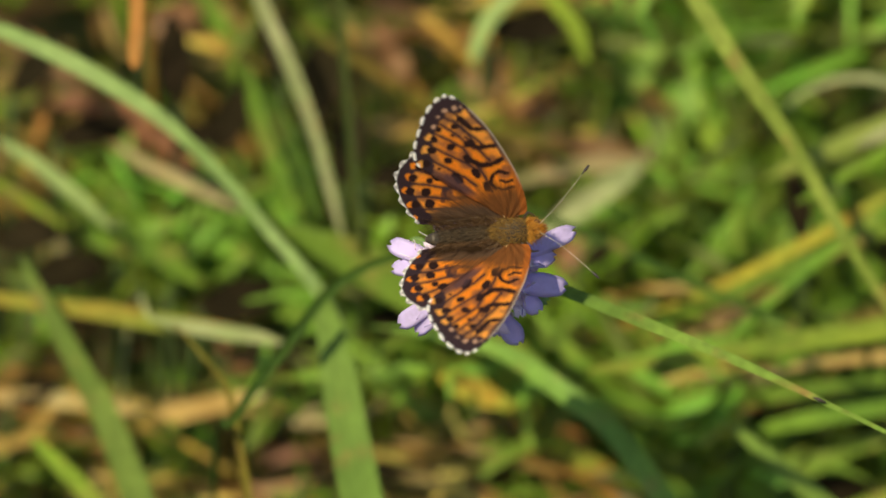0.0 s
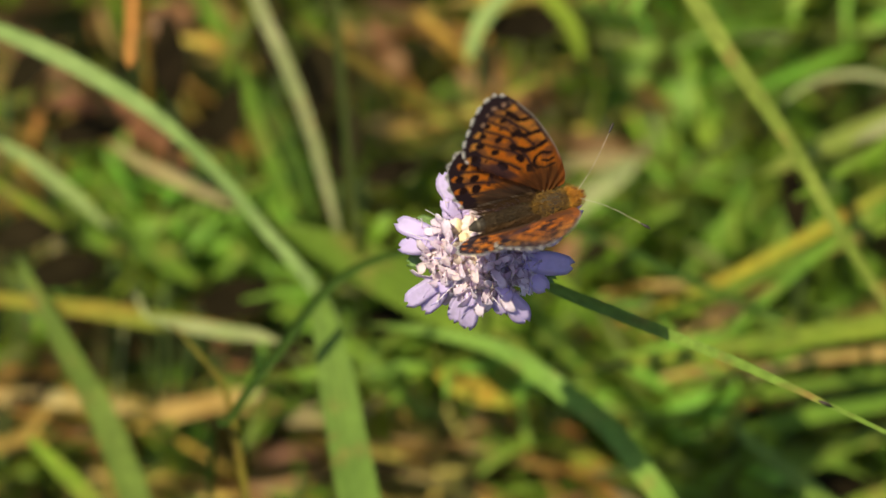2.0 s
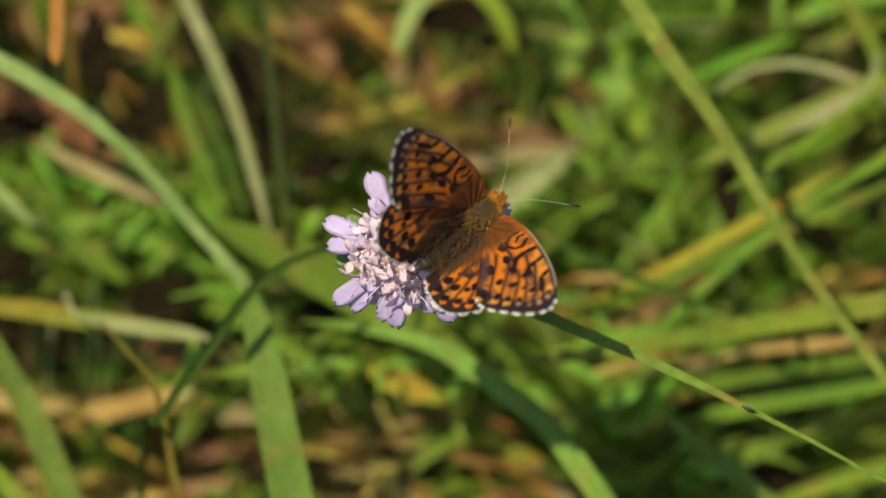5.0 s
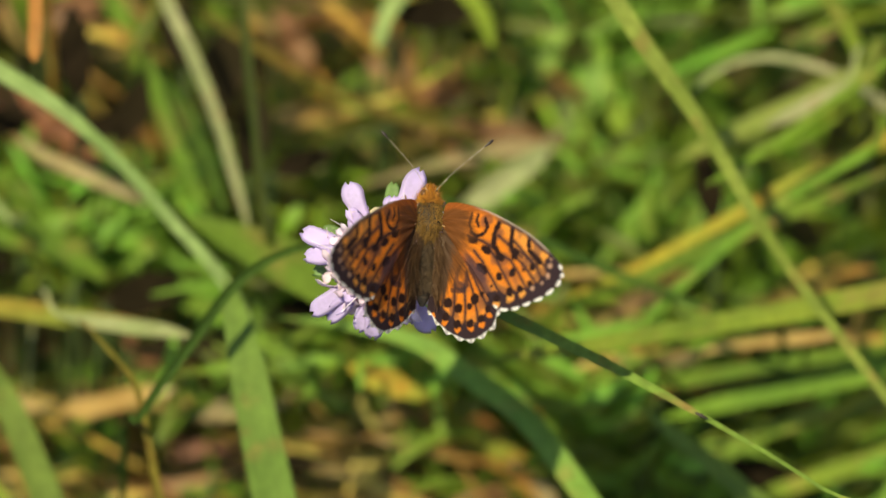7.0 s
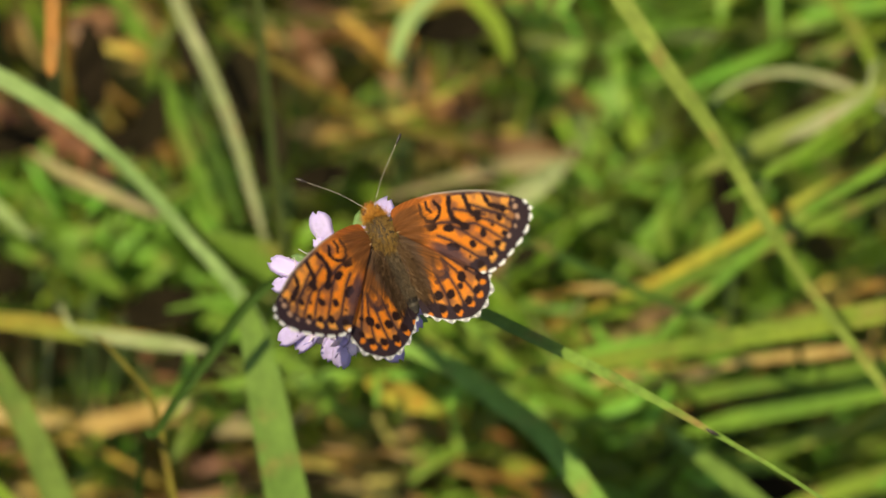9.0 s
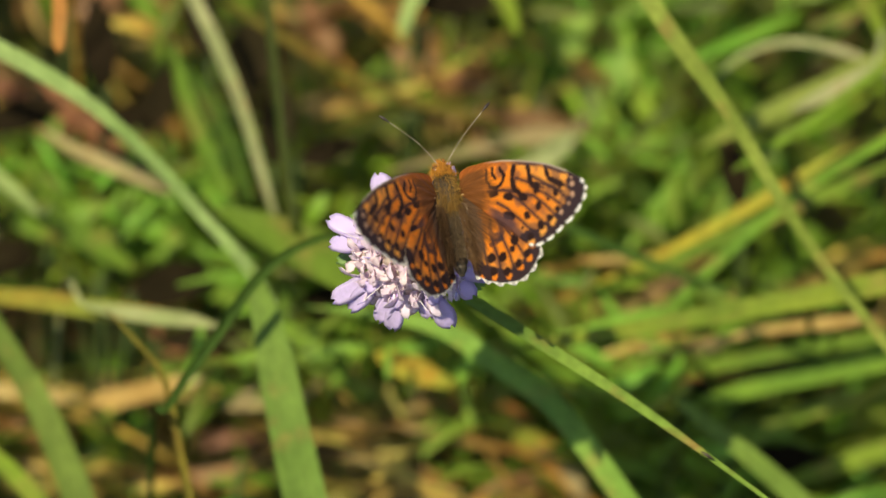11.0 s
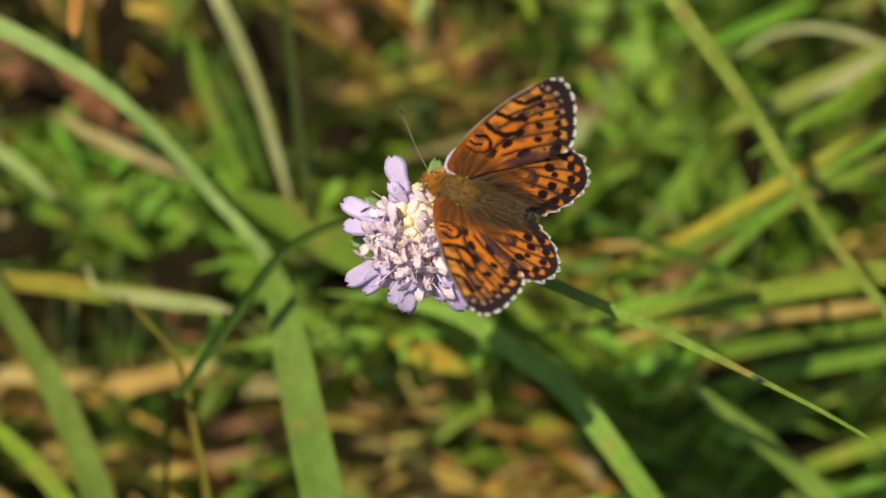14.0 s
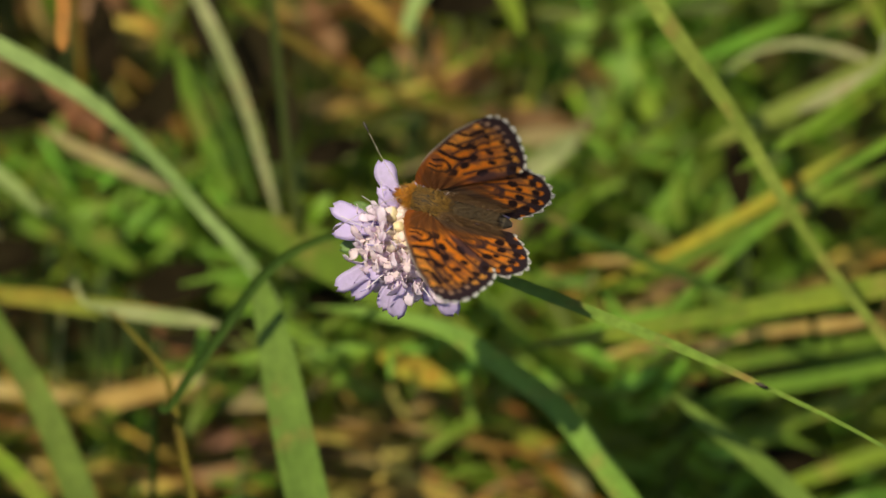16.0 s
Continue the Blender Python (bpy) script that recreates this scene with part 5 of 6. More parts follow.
def motions():
    """The butterfly walks round the flower and beats its wings; flower and blade sway in the wind."""
    walk(insect, [
    (0, pose(0.00624, -0.00391, 0.20681, 6.0, 43.2, -82.7)), (0.2, pose(0.00689, -0.00199, 0.20899, 13.9, 41.1, -71.0)),
    (0.3, pose(0.00759, -0.00186, 0.20909, 8.1, 41.3, -73.9)), (0.5, pose(0.01160, -0.00256, 0.20816, 12.0, 40.0, -73.3)),
    (0.7, pose(0.01177, -0.00142, 0.20934, 1.1, 38.4, -79.6)), (0.8, pose(0.01185, -0.00082, 0.20995, -2.7, 37.7, -83.8)),
    (1, pose(0.01330, -0.00224, 0.20806, -12.8, 36.4, -85.0)), (1.2, pose(0.01152, -0.00286, 0.20741, -19.5, 30.2, -84.1)),
    (1.3, pose(0.01034, -0.00188, 0.20862, -19.0, 29.0, -83.7)), (1.5, pose(0.01131, -0.00248, 0.20798, -30.8, 24.7, -82.7)),
    (1.7, pose(0.01112, -0.00195, 0.20831, -5.0, 27.7, -78.7)), (1.8, pose(0.01184, -0.00165, 0.20851, -2.1, 31.0, -77.7)),
    (2, pose(0.01243, -0.00131, 0.20860, 4.6, 35.6, -66.8)), (2.2, pose(0.01245, -0.00220, 0.20652, -0.9, 40.9, -69.9)),
    (2.3, pose(0.01335, -0.00176, 0.20653, -3.8, 44.6, -73.5)), (2.5, pose(0.01454, -0.00124, 0.20615, -23.0, 53.5, -86.6)),
    (2.7, pose(0.01654, -0.00200, 0.20375, -37.9, 53.5, -94.0)), (2.8, pose(0.01574, -0.00264, 0.20223, -43.6, 53.8, -97.5)),
    (3, pose(0.01261, -0.00325, 0.20146, -69.1, 59.6, -108.1)), (3.2, pose(0.01393, -0.00495, 0.19833, -55.7, 60.0, -93.9)),
    (3.3, pose(0.01452, -0.00470, 0.19809, -56.0, 58.2, -93.2)), (3.5, pose(0.01606, -0.00267, 0.19987, -56.9, 54.9, -93.6)),
    (3.7, pose(0.01825, -0.00137, 0.20046, -48.5, 60.0, -100.4)), (3.8, pose(0.01530, -0.00255, 0.19851, -49.8, 60.3, -106.8)),
    (4, pose(0.01443, 0.00044, 0.20087, 15.1, 51.8, -58.9)), (4.2, pose(0.01566, 0.00327, 0.20379, 0.4, 47.3, -61.0)),
    (6.3, pose(0.00690, 0.00046, 0.19549, 37.0, 18.0, -1.4)), (6.4, pose(0.00843, 0.00159, 0.19664, 36.6, 17.2, 1.3)),
    (6.5, pose(0.00980, 0.00286, 0.19796, 38.6, 12.5, 5.5)), (6.6, pose(0.01045, 0.00255, 0.19757, 31.0, 15.8, 2.5)),
    (6.7, pose(0.01051, 0.00225, 0.19716, 35.2, 14.0, 3.5)), (6.8, pose(0.01116, 0.00186, 0.19668, 36.5, 13.6, 3.5)),
    (7, pose(0.01011, 0.00292, 0.19783, 46.7, 10.7, 4.8)), (7.1, pose(0.00914, 0.00345, 0.19849, 35.9, 8.7, 2.8)),
    (7.2, pose(0.00906, 0.00462, 0.19993, 38.7, -2.4, 10.2)), (7.3, pose(0.00760, 0.00484, 0.20021, 37.7, 8.4, 4.2)),
    (7.5, pose(0.01330, 0.00838, 0.20464, 26.1, 6.7, 5.0)), (7.7, pose(0.01211, 0.00755, 0.20358, 19.9, 2.7, 2.0)),
    (7.8, pose(0.00831, 0.00607, 0.20171, 21.9, 2.2, 1.3)), (8, pose(0.00522, 0.00384, 0.19893, 29.9, 1.0, 1.0)),
    (8.2, pose(0.00836, 0.00396, 0.19901, 35.2, -0.2, 2.2)), (8.3, pose(0.01019, 0.00571, 0.20106, 23.3, -1.0, 3.0)),
    (8.5, pose(0.01136, 0.00679, 0.20224, 33.0, -4.2, 4.2)), (8.7, pose(0.00688, 0.00381, 0.19847, 29.0, -8.4, 9.8)),
    (8.8, pose(0.00364, 0.00319, 0.19761, 25.0, -8.0, 10.7)), (9, pose(0.00267, 0.00354, 0.19790, 35.5, -14.4, 17.9)),
    (9.2, pose(0.00785, 0.00410, 0.19860, 23.5, -16.5, 19.9)), (11.3, pose(0.00976, 0.00526, 0.19929, 35.0, 5.8, 14.2)),
    (11.5, pose(0.00711, 0.00610, 0.20018, 38.2, 5.3, 15.0)), (11.7, pose(0.00510, 0.00279, 0.19620, 38.9, -4.1, 17.5)),
    (11.8, pose(0.00569, 0.00264, 0.19601, 44.0, -13.8, 24.3)), (12, pose(0.00684, 0.00456, 0.19825, 39.5, -26.5, 29.6)),
    (12.2, pose(0.00946, 0.00366, 0.19717, 39.2, -33.2, 37.5)), (12.3, pose(0.01002, 0.00328, 0.19671, 47.9, -32.5, 35.6)),
    (12.5, pose(0.00662, 0.00461, 0.19819, 29.2, -34.4, 47.6)), (12.7, pose(0.00764, 0.00398, 0.19742, 31.8, -34.2, 45.2)),
    (12.8, pose(0.00788, 0.00268, 0.19585, 28.8, -33.9, 47.9)), (13, pose(0.00814, 0.00403, 0.19742, 24.6, -36.4, 56.5)),
    (13.2, pose(0.01017, 0.00629, 0.19999, 22.0, -36.0, 59.9)), (13.3, pose(0.01080, 0.00577, 0.19935, 15.5, -36.4, 62.5)),
    (13.5, pose(0.01110, 0.00588, 0.19941, 24.0, -35.0, 65.5)), (13.7, pose(0.01176, 0.00630, 0.19985, 22.1, -35.4, 66.7)),
    (13.8, pose(0.01122, 0.00618, 0.19969, 18.9, -36.1, 64.0)), (14, pose(0.01084, 0.00536, 0.19867, 23.4, -37.4, 64.2)),
    (14.2, pose(0.01122, 0.00664, 0.20010, 16.5, -38.5, 65.4)), (14.3, pose(0.01107, 0.00687, 0.20034, 22.2, -37.9, 65.1)),
    (14.5, pose(0.01228, 0.00648, 0.19982, 17.8, -39.1, 66.1)), (14.7, pose(0.01229, 0.00622, 0.19942, 20.0, -37.4, 66.2)),
    (15, pose(0.01159, 0.00666, 0.19982, 29.1, -38.1, 76.0)), (15.2, pose(0.01242, 0.00637, 0.19947, 14.6, -36.0, 72.0)),
    (15.5, pose(0.00934, 0.00602, 0.19902, 6.6, -36.6, 67.0)), (15.7, pose(0.00871, 0.00452, 0.19715, 13.0, -34.9, 58.7)),
    (16, pose(0.00877, 0.00612, 0.19890, 12.1, -38.9, 67.9)),
    ])
    # time, lift, swing in the wing's plane
    for s, w in wing_parts:
        if w.name.startswith("fore"):
            walk(w, [(t, pose(s * HINGE, 0, 0, 0, -s * a, 0) @ pose(0, 0, 0, 0, 0, s * b)) for t, a, b in (
                [(0, 44, -0), (0.2, 50, -0), (0.3, 46, -0), (0.5, 52, -0), (0.7, 52, -0), (0.8, 57, -0), (1, 48, -0), (1.2, 74, 1), (1.3, 67, 1), (1.5, 111, 2), (1.7, 70, 1), (1.8, 56, 1), (2, 61, -0), (2.2, 58, -0), (2.3, 59, -0), (2.5, 52, -0), (2.7, 54, -2), (2.8, 63, -4), (3, 70, -16), (3.2, 83, -17), (3.3, 83, -17), (3.5, 88, -15), (3.7, 72, -9), (3.8, 68, -5), (4, 53, -0), (4.2, 51, -0), (6.3, 35, -0), (6.4, 35, -0), (6.5, 43, -0), (6.6, 46, -0), (6.7, 48, -0), (6.8, 49, -0), (7, 48, -0), (7.1, 33, 0), (7.2, 35, 0), (7.3, 75, 0), (7.5, 31, 0), (7.7, 37, 0), (7.8, 33, 0), (8, 29, 0), (8.2, 39, 0), (8.3, 37, 0), (8.5, 33, 0), (8.7, 40, 0), (8.8, 34, 0), (9, 39, -0), (9.2, 41, -0), (11.3, 44, -0), (11.5, 43, -0), (11.7, 38, -0), (11.8, 43, -0), (12, 36, -0), (12.2, 32, -0), (12.3, 40, -0), (12.5, 31, 0), (12.7, 31, 0), (12.8, 34, 0), (13, 32, -0), (13.2, 42, -0), (13.3, 28, -0), (13.5, 43, -0), (13.7, 43, -0), (13.8, 33, -0), (14, 44, -0), (14.2, 35, -0), (14.3, 58, 0), (14.5, 30, 0), (14.7, 41, 0), (15, 43, 0), (15.2, 37, 0), (15.5, 36, -0), (15.7, 59, -0), (16, 52, -0)] if s < 0 else
                [(0, 43, -0), (0.2, 52, -0), (0.3, 42, -0), (0.5, 48, -0), (0.7, 48, -0), (0.8, 52, -0), (1, 40, -0), (1.2, 44, 1), (1.3, 24, 1), (1.5, 60, 2), (1.7, 31, 1), (1.8, 30, 1), (2, 69, -0), (2.2, 69, -0), (2.3, 74, -0), (2.5, 74, -0), (2.7, 70, -2), (2.8, 77, -4), (3, 82, -16), (3.2, 67, -17), (3.3, 76, -17), (3.5, 77, -15), (3.7, 66, -9), (3.8, 89, -5), (4, 50, -0), (4.2, 57, -0), (6.3, 57, -0), (6.4, 42, -0), (6.5, 46, -0), (6.6, 47, -0), (6.7, 48, -0), (6.8, 49, -0), (7, 51, -0), (7.1, 44, 0), (7.2, 54, 0), (7.3, 75, 0), (7.5, 35, 0), (7.7, 32, 0), (7.8, 29, 0), (8, 24, 0), (8.2, 28, 0), (8.3, 24, 0), (8.5, 23, 0), (8.7, 31, 0), (8.8, 27, 0), (9, 38, -0), (9.2, 35, -0), (11.3, 58, -0), (11.5, 59, -0), (11.7, 43, -0), (11.8, 44, -0), (12, 31, -0), (12.2, 40, -0), (12.3, 55, -0), (12.5, 34, 0), (12.7, 45, 0), (12.8, 42, 0), (13, 38, -0), (13.2, 47, -0), (13.3, 41, -0), (13.5, 50, -0), (13.7, 45, -0), (13.8, 38, -0), (14, 48, -0), (14.2, 42, -0), (14.3, 55, 0), (14.5, 34, 0), (14.7, 43, 0), (15, 48, 0), (15.2, 42, 0), (15.5, 49, -0), (15.7, 82, -0), (16, 67, -0)])])
        else:
            # hindwings lie a little lower, and swing on their own
            walk(w, [(t, pose(s * HINGE, 0, 0, 0, -s * a, 0) @ pose(0, 0, 0, 0, 0, s * b)) for t, a, b in (
                [(0, 42, 11), (0.2, 48, 11), (0.3, 44, 11), (0.5, 50, 11), (0.7, 50, 12), (0.8, 54, 13), (1, 45, 14), (1.2, 71, 9), (1.3, 64, 7), (1.5, 108, 3), (1.7, 67, 8), (1.8, 53, 11), (2, 58, 16), (2.2, 54, 11), (2.3, 56, 8), (2.5, 49, 3), (2.7, 51, 3), (2.8, 60, 3), (3, 67, 3), (3.2, 85, 3), (3.3, 91, 3), (3.5, 96, 3), (3.7, 74, 3), (3.8, 65, 3), (4, 50, 3), (4.2, 48, 3), (6.3, 32, 4), (6.4, 32, 4), (6.5, 40, 4), (6.6, 44, 4), (6.7, 46, 4), (6.8, 46, 4), (7, 45, 3), (7.1, 30, 2), (7.2, 32, -0), (7.3, 71, -2), (7.5, 27, -6), (7.7, 32, -5), (7.8, 29, -4), (8, 25, -3), (8.2, 34, -2), (8.3, 32, -2), (8.5, 28, -2), (8.7, 35, -3), (8.8, 31, -3), (9, 36, -4), (9.2, 38, -4), (11.3, 46, 5), (11.5, 45, 5), (11.7, 38, 3), (11.8, 42, 3), (12, 33, 2), (12.2, 29, 2), (12.3, 37, 2), (12.5, 28, 2), (12.7, 28, 2), (12.8, 31, 1), (13, 29, 1), (13.2, 39, 0), (13.3, 25, -0), (13.5, 41, -1), (13.7, 41, -1), (13.8, 30, -1), (14, 42, -1), (14.2, 32, 0), (14.3, 55, 1), (14.5, 27, 1), (14.7, 38, 2), (15, 40, 3), (15.2, 34, 2), (15.5, 35, -0), (15.7, 58, 1), (16, 52, 4)] if s < 0 else
                [(0, 42, 7), (0.2, 52, 6), (0.3, 42, 6), (0.5, 49, 5), (0.7, 50, 6), (0.8, 54, 6), (1, 43, 7), (1.2, 45, 6), (1.3, 24, 5), (1.5, 57, 3), (1.7, 28, 3), (1.8, 27, 3), (2, 66, 3), (2.2, 66, 3), (2.3, 71, 3), (2.5, 71, 3), (2.7, 67, 3), (2.8, 74, 3), (3, 79, 3), (3.2, 64, 3), (3.3, 73, 3), (3.5, 74, 3), (3.7, 63, 3), (3.8, 86, 3), (4, 47, 12), (4.2, 54, 12), (6.3, 54, 4), (6.4, 39, 4), (6.5, 43, 4), (6.6, 45, 3), (6.7, 46, 2), (6.8, 47, 1), (7, 50, -0), (7.1, 43, -0), (7.2, 51, -0), (7.3, 72, -0), (7.5, 31, -0), (7.7, 28, 1), (7.8, 25, 1), (8, 19, 2), (8.2, 25, 2), (8.3, 21, 2), (8.5, 21, 2), (8.7, 29, 1), (8.8, 24, 1), (9, 36, 1), (9.2, 33, 1), (11.3, 56, 7), (11.5, 57, 7), (11.7, 41, 6), (11.8, 41, 5), (12, 27, 4), (12.2, 37, 3), (12.3, 52, 3), (12.5, 32, 2), (12.7, 43, 3), (12.8, 40, 3), (13, 36, 4), (13.2, 45, 2), (13.3, 39, 2), (13.5, 48, 0), (13.7, 42, 0), (13.8, 36, 0), (14, 46, 0), (14.2, 40, 1), (14.3, 53, 1), (14.5, 32, 1), (14.7, 41, 1), (15, 46, 2), (15.2, 40, 2), (15.5, 45, 2), (15.7, 79, 1), (16, 66, -1)])])
    walk(flower, [
    (0, pose(0.00380, -0.00144, 0.19828, 50.0, -0.2, 0.2)), (0.2, pose(0.00357, 0.00036, 0.20028, 50.0, -0.2, 0.2)),
    (0.3, pose(0.00377, 0.00054, 0.20042, 50.0, -0.2, 0.1)), (0.5, pose(0.00640, 0.00006, 0.19971, 50.0, -0.2, 0.1)),
    (0.7, pose(0.00597, 0.00114, 0.20086, 50.0, -0.1, 0.1)), (0.8, pose(0.00574, 0.00169, 0.20145, 50.1, -0.1, 0.1)),
    (1, pose(0.00651, 0.00068, 0.20009, 50.1, -0.1, 0.0)), (1.2, pose(0.00499, 0.00029, 0.19948, 50.0, -0.0, 0.0)),
    (1.3, pose(0.00405, 0.00125, 0.20056, 50.0, -0.0, 0.0)), (1.5, pose(0.00513, 0.00058, 0.19961, 50.0, 0.0, 0.0)),
    (1.7, pose(0.00461, 0.00088, 0.19982, 50.0, -0.0, 0.0)), (1.8, pose(0.00511, 0.00085, 0.19972, 50.0, -0.0, 0.0)),
    (2, pose(0.00520, 0.00096, 0.19970, 50.0, -0.0, 0.0)), (2.2, pose(0.00480, 0.00034, 0.19795, 50.1, 0.0, -0.1)),
    (2.3, pose(0.00527, 0.00098, 0.19821, 50.1, 0.1, -0.1)), (2.5, pose(0.00553, 0.00200, 0.19843, 50.1, 0.1, -0.3)),
    (2.7, pose(0.00587, 0.00193, 0.19734, 50.2, 0.2, -0.5)), (2.8, pose(0.00443, 0.00170, 0.19655, 50.2, 0.2, -0.7)),
    (3, pose(0.00265, 0.00184, 0.19566, 50.2, 0.2, -0.9)), (3.2, pose(0.00340, 0.00151, 0.19426, 50.2, 0.1, -0.9)),
    (3.3, pose(0.00391, 0.00222, 0.19461, 50.2, 0.0, -0.9)), (3.5, pose(0.00579, 0.00377, 0.19550, 50.1, -0.1, -0.9)),
    (3.7, pose(0.00875, 0.00380, 0.19461, 50.0, -0.1, -0.9)), (3.8, pose(0.00691, 0.00216, 0.19213, 50.0, -0.0, -0.8)),
    (4, pose(0.00550, 0.00478, 0.19423, 49.9, 0.0, -0.8)), (4.2, pose(0.00656, 0.00723, 0.19671, 49.9, 0.0, -0.8)),
    (6.3, pose(0.00117, 0.00498, 0.18913, 50.0, -0.0, -1.0)), (6.4, pose(0.00245, 0.00597, 0.19011, 50.0, -0.0, -1.0)),
    (6.5, pose(0.00370, 0.00707, 0.19123, 50.0, -0.0, -1.0)), (6.6, pose(0.00435, 0.00686, 0.19096, 50.0, -0.0, -1.0)),
    (6.7, pose(0.00449, 0.00669, 0.19072, 50.0, 0.0, -1.1)), (6.8, pose(0.00516, 0.00642, 0.19039, 50.0, 0.0, -1.1)),
    (7, pose(0.00440, 0.00713, 0.19115, 49.9, 0.1, -1.2)), (7.1, pose(0.00365, 0.00724, 0.19124, 49.9, 0.1, -1.2)),
    (7.2, pose(0.00363, 0.00769, 0.19175, 49.9, 0.1, -1.2)), (7.3, pose(0.00277, 0.00726, 0.19120, 49.9, 0.2, -1.2)),
    (7.5, pose(0.00736, 0.00951, 0.19391, 49.9, 0.2, -1.1)), (7.7, pose(0.00632, 0.00890, 0.19310, 50.0, 0.1, -1.1)),
    (7.8, pose(0.00306, 0.00788, 0.19179, 50.0, 0.1, -1.0)), (8, pose(0.00048, 0.00642, 0.18994, 50.1, 0.1, -1.0)),
    (8.2, pose(0.00339, 0.00652, 0.19007, 50.1, 0.1, -1.0)), (8.3, pose(0.00510, 0.00799, 0.19183, 50.1, 0.1, -1.0)),
    (8.5, pose(0.00617, 0.00886, 0.19283, 50.1, 0.1, -1.0)), (8.7, pose(0.00193, 0.00639, 0.18973, 50.1, 0.2, -1.0)),
    (8.8, pose(-0.00116, 0.00590, 0.18907, 50.1, 0.2, -1.0)), (9, pose(-0.00234, 0.00626, 0.18942, 50.1, 0.2, -1.1)),
    (9.2, pose(0.00147, 0.00672, 0.18999, 50.0, 0.3, -1.1)), (11.3, pose(0.00416, 0.00747, 0.19034, 49.7, 3.8, -3.9)),
    (11.5, pose(0.00185, 0.00817, 0.19107, 49.7, 3.8, -3.9)), (11.7, pose(-0.00012, 0.00558, 0.18793, 49.6, 3.9, -3.9)),
    (11.8, pose(0.00014, 0.00561, 0.18795, 49.6, 3.9, -3.9)), (12, pose(0.00086, 0.00748, 0.19010, 49.6, 4.0, -3.9)),
    (12.2, pose(0.00312, 0.00656, 0.18899, 49.6, 4.0, -3.9)), (12.3, pose(0.00371, 0.00612, 0.18845, 49.6, 4.0, -3.9)),
    (12.5, pose(0.00093, 0.00704, 0.18945, 49.6, 4.0, -3.8)), (12.7, pose(0.00187, 0.00637, 0.18860, 49.5, 4.0, -3.8)),
    (12.8, pose(0.00208, 0.00519, 0.18719, 49.5, 4.0, -3.8)), (13, pose(0.00227, 0.00628, 0.18842, 49.5, 4.0, -3.8)),
    (13.2, pose(0.00420, 0.00813, 0.19054, 49.5, 3.9, -3.8)), (13.3, pose(0.00482, 0.00766, 0.18997, 49.5, 3.9, -3.8)),
    (13.5, pose(0.00517, 0.00780, 0.19008, 49.5, 3.8, -3.7)), (13.7, pose(0.00532, 0.00839, 0.19072, 49.5, 3.8, -3.7)),
    (13.8, pose(0.00462, 0.00845, 0.19075, 49.5, 3.7, -3.7)), (14, pose(0.00395, 0.00794, 0.19008, 49.6, 3.7, -3.7)),
    (14.2, pose(0.00431, 0.00900, 0.19129, 49.6, 3.7, -3.7)), (14.3, pose(0.00428, 0.00913, 0.19141, 49.6, 3.6, -3.7)),
    (14.5, pose(0.00545, 0.00875, 0.19091, 49.6, 3.6, -3.7)), (14.7, pose(0.00533, 0.00874, 0.19085, 49.6, 3.7, -3.8)),
    (15, pose(0.00473, 0.00958, 0.19173, 49.6, 3.7, -3.9)), (15.2, pose(0.00611, 0.00939, 0.19147, 49.6, 3.7, -3.9)),
    (15.5, pose(0.00460, 0.00914, 0.19107, 49.7, 3.7, -3.8)), (15.7, pose(0.00426, 0.00782, 0.18944, 49.7, 3.6, -3.8)),
    (16, pose(0.00424, 0.00915, 0.19092, 49.7, 3.6, -3.7)),
    ])
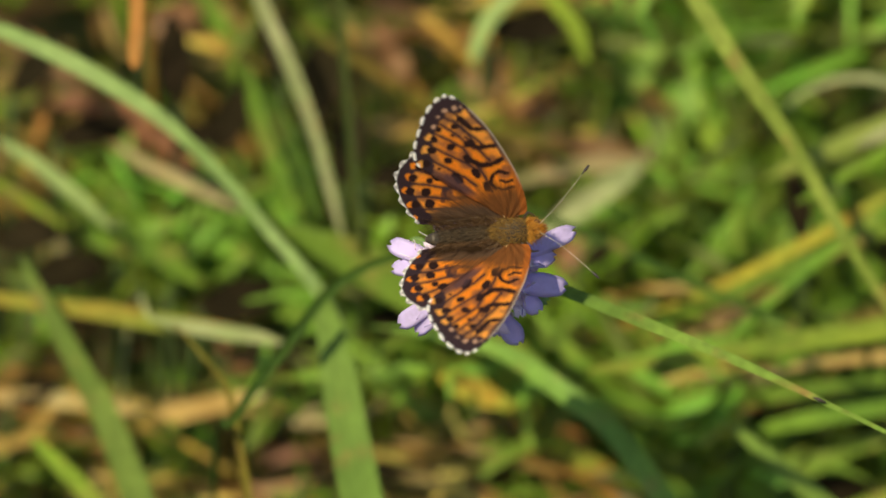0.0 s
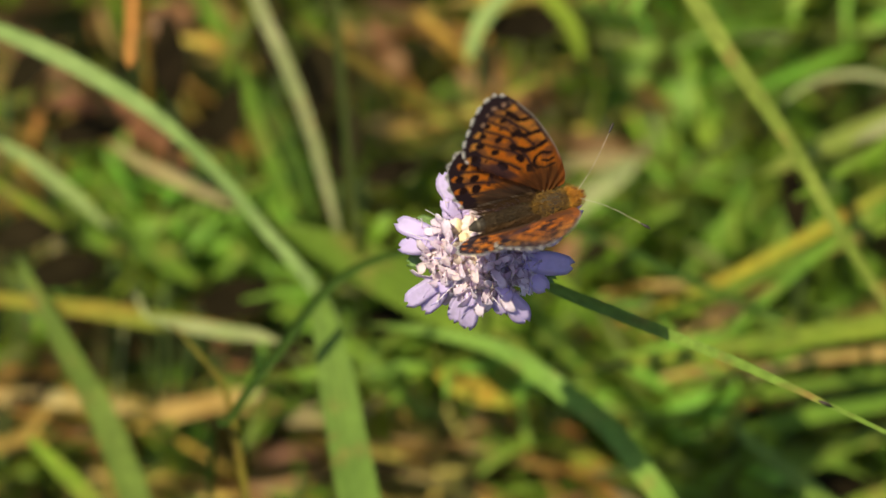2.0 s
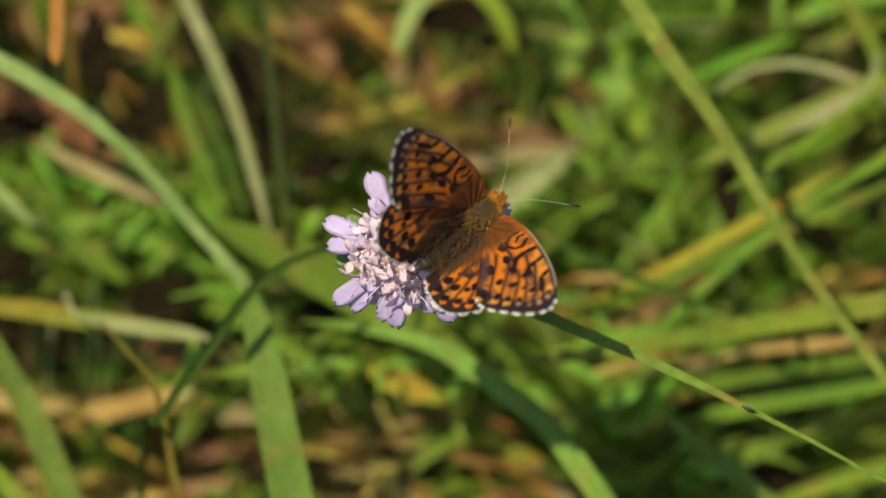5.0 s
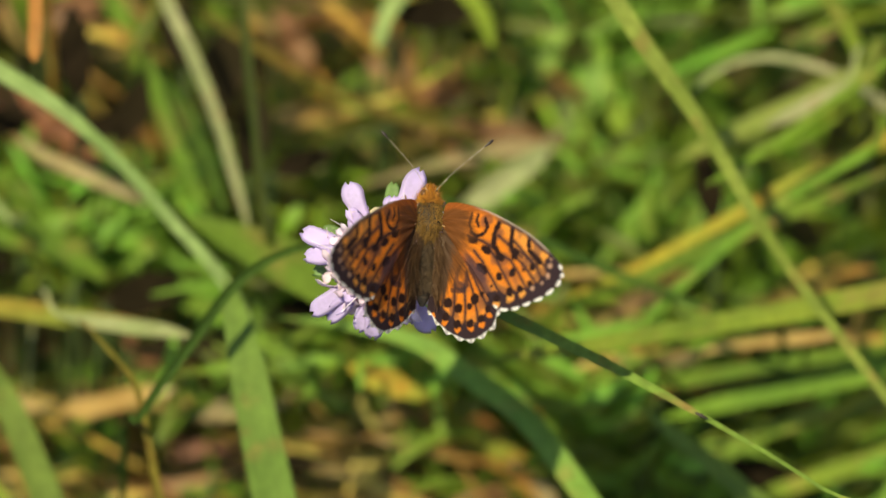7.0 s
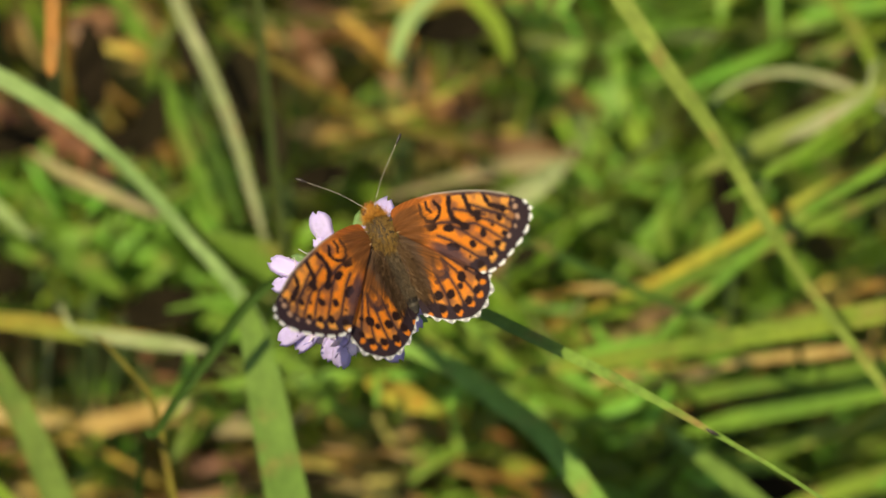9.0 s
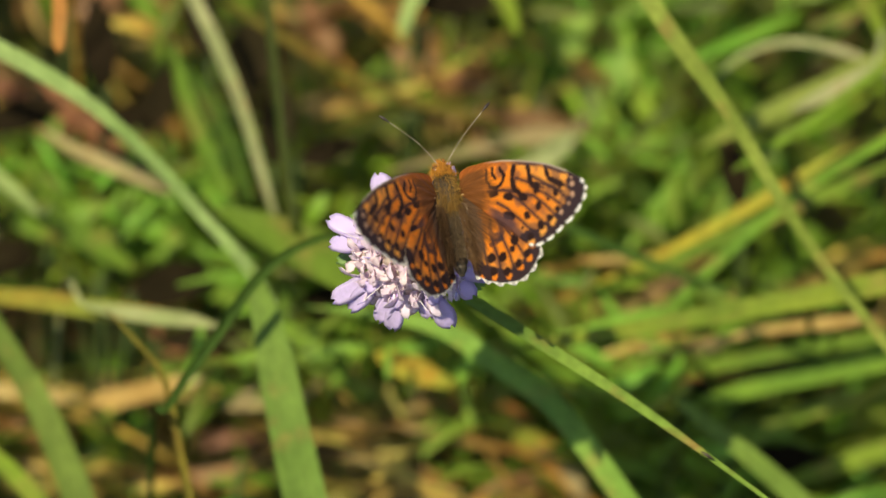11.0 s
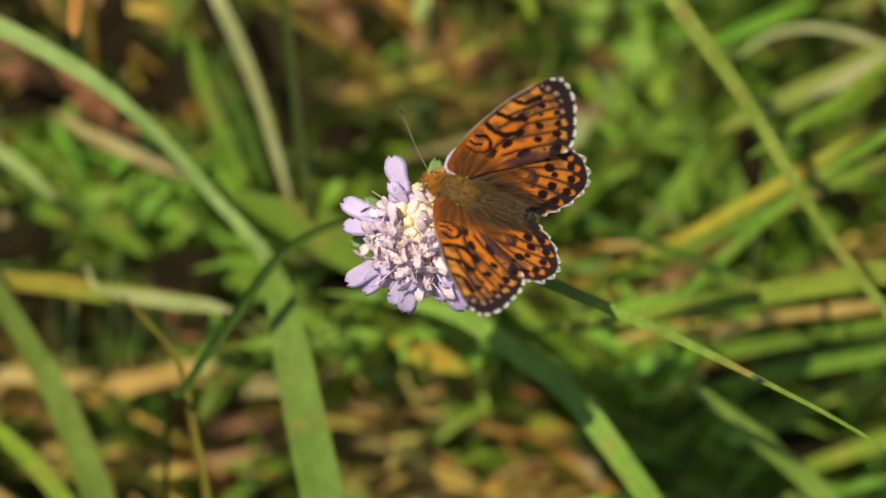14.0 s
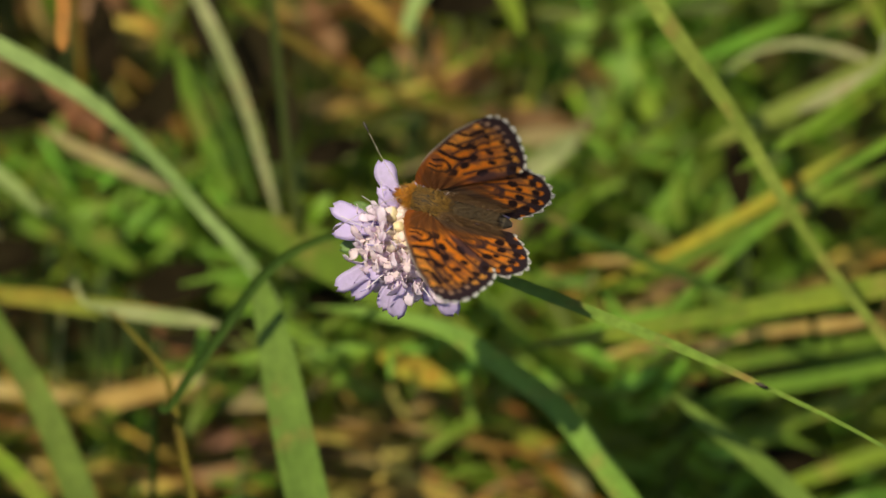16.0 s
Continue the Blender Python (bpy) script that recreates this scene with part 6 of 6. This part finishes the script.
    walk(swaying, [
    (0, pose(0.05191, -0.00991, 0.18190, 50.0, -1.4, 1.2)), (0.2, pose(0.05213, -0.00941, 0.18239, 50.0, -1.6, 1.3)),
    (0.3, pose(0.05240, -0.00951, 0.18221, 50.0, -1.7, 1.4)), (0.5, pose(0.05390, -0.01002, 0.18149, 50.0, -1.8, 1.5)),
    (0.7, pose(0.05346, -0.00943, 0.18205, 50.0, -1.8, 1.5)), (0.8, pose(0.05315, -0.00907, 0.18241, 50.0, -1.8, 1.5)),
    (1, pose(0.05341, -0.00948, 0.18177, 50.0, -1.8, 1.5)), (1.2, pose(0.05325, -0.00975, 0.18130, 50.0, -2.0, 1.7)),
    (1.3, pose(0.05320, -0.00933, 0.18172, 50.0, -2.1, 1.8)), (1.5, pose(0.05427, -0.00980, 0.18101, 50.0, -2.2, 1.9)),
    (1.7, pose(0.05374, -0.00972, 0.18096, 50.0, -2.0, 1.7)), (1.8, pose(0.05369, -0.00977, 0.18082, 50.0, -1.9, 1.6)),
    (2, pose(0.05309, -0.00986, 0.18058, 50.0, -1.5, 1.2)), (2.2, pose(0.05213, -0.01031, 0.17904, 50.0, -1.0, 0.8)),
    (2.3, pose(0.05197, -0.01010, 0.17880, 50.1, -0.8, 0.6)), (2.5, pose(0.05167, -0.00971, 0.17833, 50.1, -0.3, 0.1)),
    (2.7, pose(0.05240, -0.00970, 0.17751, 50.2, 0.4, -0.7)), (2.8, pose(0.05215, -0.00974, 0.17706, 50.2, 0.8, -1.1)),
    (3, pose(0.05180, -0.00946, 0.17657, 50.2, 1.1, -1.7)), (3.2, pose(0.05157, -0.00930, 0.17591, 50.2, 0.9, -1.6)),
    (3.3, pose(0.05132, -0.00873, 0.17615, 50.2, 0.6, -1.4)), (3.5, pose(0.05169, -0.00746, 0.17677, 50.1, -0.1, -0.9)),
    (3.7, pose(0.05393, -0.00665, 0.17678, 50.0, -1.3, 0.2)), (3.8, pose(0.05359, -0.00703, 0.17579, 50.0, -2.0, 0.8)),
    (4, pose(0.05351, -0.00526, 0.17687, 49.9, -2.6, 1.4)), (4.2, pose(0.05375, -0.00421, 0.17766, 49.9, -2.4, 1.2)),
    (6.3, pose(0.04756, -0.00858, 0.16773, 49.9, 3.1, -3.6)), (6.4, pose(0.04785, -0.00816, 0.16801, 49.9, 3.3, -3.8)),
    (6.5, pose(0.04830, -0.00763, 0.16843, 49.9, 3.4, -3.9)), (6.6, pose(0.04848, -0.00753, 0.16855, 49.9, 3.4, -3.9)),
    (6.7, pose(0.04842, -0.00700, 0.16916, 49.9, 3.0, -3.6)), (6.8, pose(0.04862, -0.00636, 0.16993, 49.9, 2.6, -3.2)),
    (7, pose(0.04782, -0.00488, 0.17165, 49.9, 1.7, -2.5)), (7.1, pose(0.04702, -0.00479, 0.17170, 49.9, 1.5, -2.3)),
    (7.2, pose(0.04642, -0.00476, 0.17169, 49.9, 1.3, -2.1)), (7.3, pose(0.04541, -0.00527, 0.17102, 49.9, 1.1, -2.0)),
    (7.5, pose(0.04721, -0.00456, 0.17181, 49.9, 1.1, -1.9)), (7.7, pose(0.04794, -0.00473, 0.17152, 50.0, 1.6, -2.3)),
    (7.8, pose(0.04726, -0.00507, 0.17103, 50.0, 1.9, -2.6)), (8, pose(0.04722, -0.00547, 0.17043, 50.0, 2.3, -2.8)),
    (8.2, pose(0.04802, -0.00512, 0.17075, 50.1, 1.7, -2.3)), (8.3, pose(0.04822, -0.00424, 0.17176, 50.1, 1.3, -2.0)),
    (8.5, pose(0.04807, -0.00356, 0.17249, 50.1, 0.7, -1.5)), (8.7, pose(0.04722, -0.00456, 0.17123, 50.1, 1.1, -1.8)),
    (8.8, pose(0.04662, -0.00470, 0.17103, 50.1, 1.5, -2.1)), (9, pose(0.04700, -0.00459, 0.17114, 50.0, 2.1, -2.7)),
    (9.2, pose(0.04854, -0.00463, 0.17106, 50.0, 2.6, -3.1)), (11.3, pose(0.04282, -0.00918, 0.16498, 49.4, 7.4, -7.0)),
    (11.5, pose(0.04185, -0.00872, 0.16546, 49.4, 7.3, -6.9)), (11.7, pose(0.04339, -0.00807, 0.16617, 49.6, 5.0, -4.8)),
    (11.8, pose(0.04574, -0.00640, 0.16812, 49.7, 2.9, -3.1)), (12, pose(0.04942, -0.00324, 0.17181, 49.7, 0.1, -0.6)),
    (12.2, pose(0.05079, -0.00444, 0.17031, 49.7, 0.6, -1.0)), (12.3, pose(0.05065, -0.00557, 0.16893, 49.7, 1.5, -1.7)),
    (12.5, pose(0.04814, -0.00663, 0.16758, 49.6, 3.2, -3.2)), (12.7, pose(0.04721, -0.00764, 0.16632, 49.5, 4.7, -4.4)),
    (12.8, pose(0.04649, -0.00842, 0.16538, 49.4, 5.4, -5.0)), (13, pose(0.04558, -0.00762, 0.16626, 49.3, 6.0, -5.5)),
    (13.2, pose(0.04703, -0.00502, 0.16930, 49.4, 4.3, -4.1)), (13.3, pose(0.04790, -0.00411, 0.17037, 49.5, 3.0, -3.0)),
    (13.5, pose(0.04909, -0.00237, 0.17240, 49.6, 1.0, -1.3)), (13.7, pose(0.04976, -0.00201, 0.17280, 49.6, 0.4, -0.8)),
    (13.8, pose(0.04965, -0.00225, 0.17248, 49.6, 0.3, -0.8)), (14, pose(0.04975, -0.00299, 0.17156, 49.7, 0.3, -0.9)),
    (14.2, pose(0.05028, -0.00256, 0.17203, 49.7, 0.5, -1.0)), (14.3, pose(0.05041, -0.00250, 0.17206, 49.7, 0.6, -1.1)),
    (14.5, pose(0.05126, -0.00265, 0.17184, 49.7, 0.6, -1.1)), (14.7, pose(0.05138, -0.00246, 0.17204, 49.7, 0.0, -0.7)),
    (15, pose(0.05141, -0.00172, 0.17286, 49.7, -1.0, 0.2)), (15.2, pose(0.05272, -0.00184, 0.17268, 49.7, -1.2, 0.3)),
    (15.5, pose(0.05280, -0.00209, 0.17229, 49.8, -1.2, 0.3)), (15.7, pose(0.05253, -0.00274, 0.17146, 49.8, -1.2, 0.3)),
    (16, pose(0.05202, -0.00201, 0.17223, 49.8, -1.2, 0.3)),
    ])


motions()
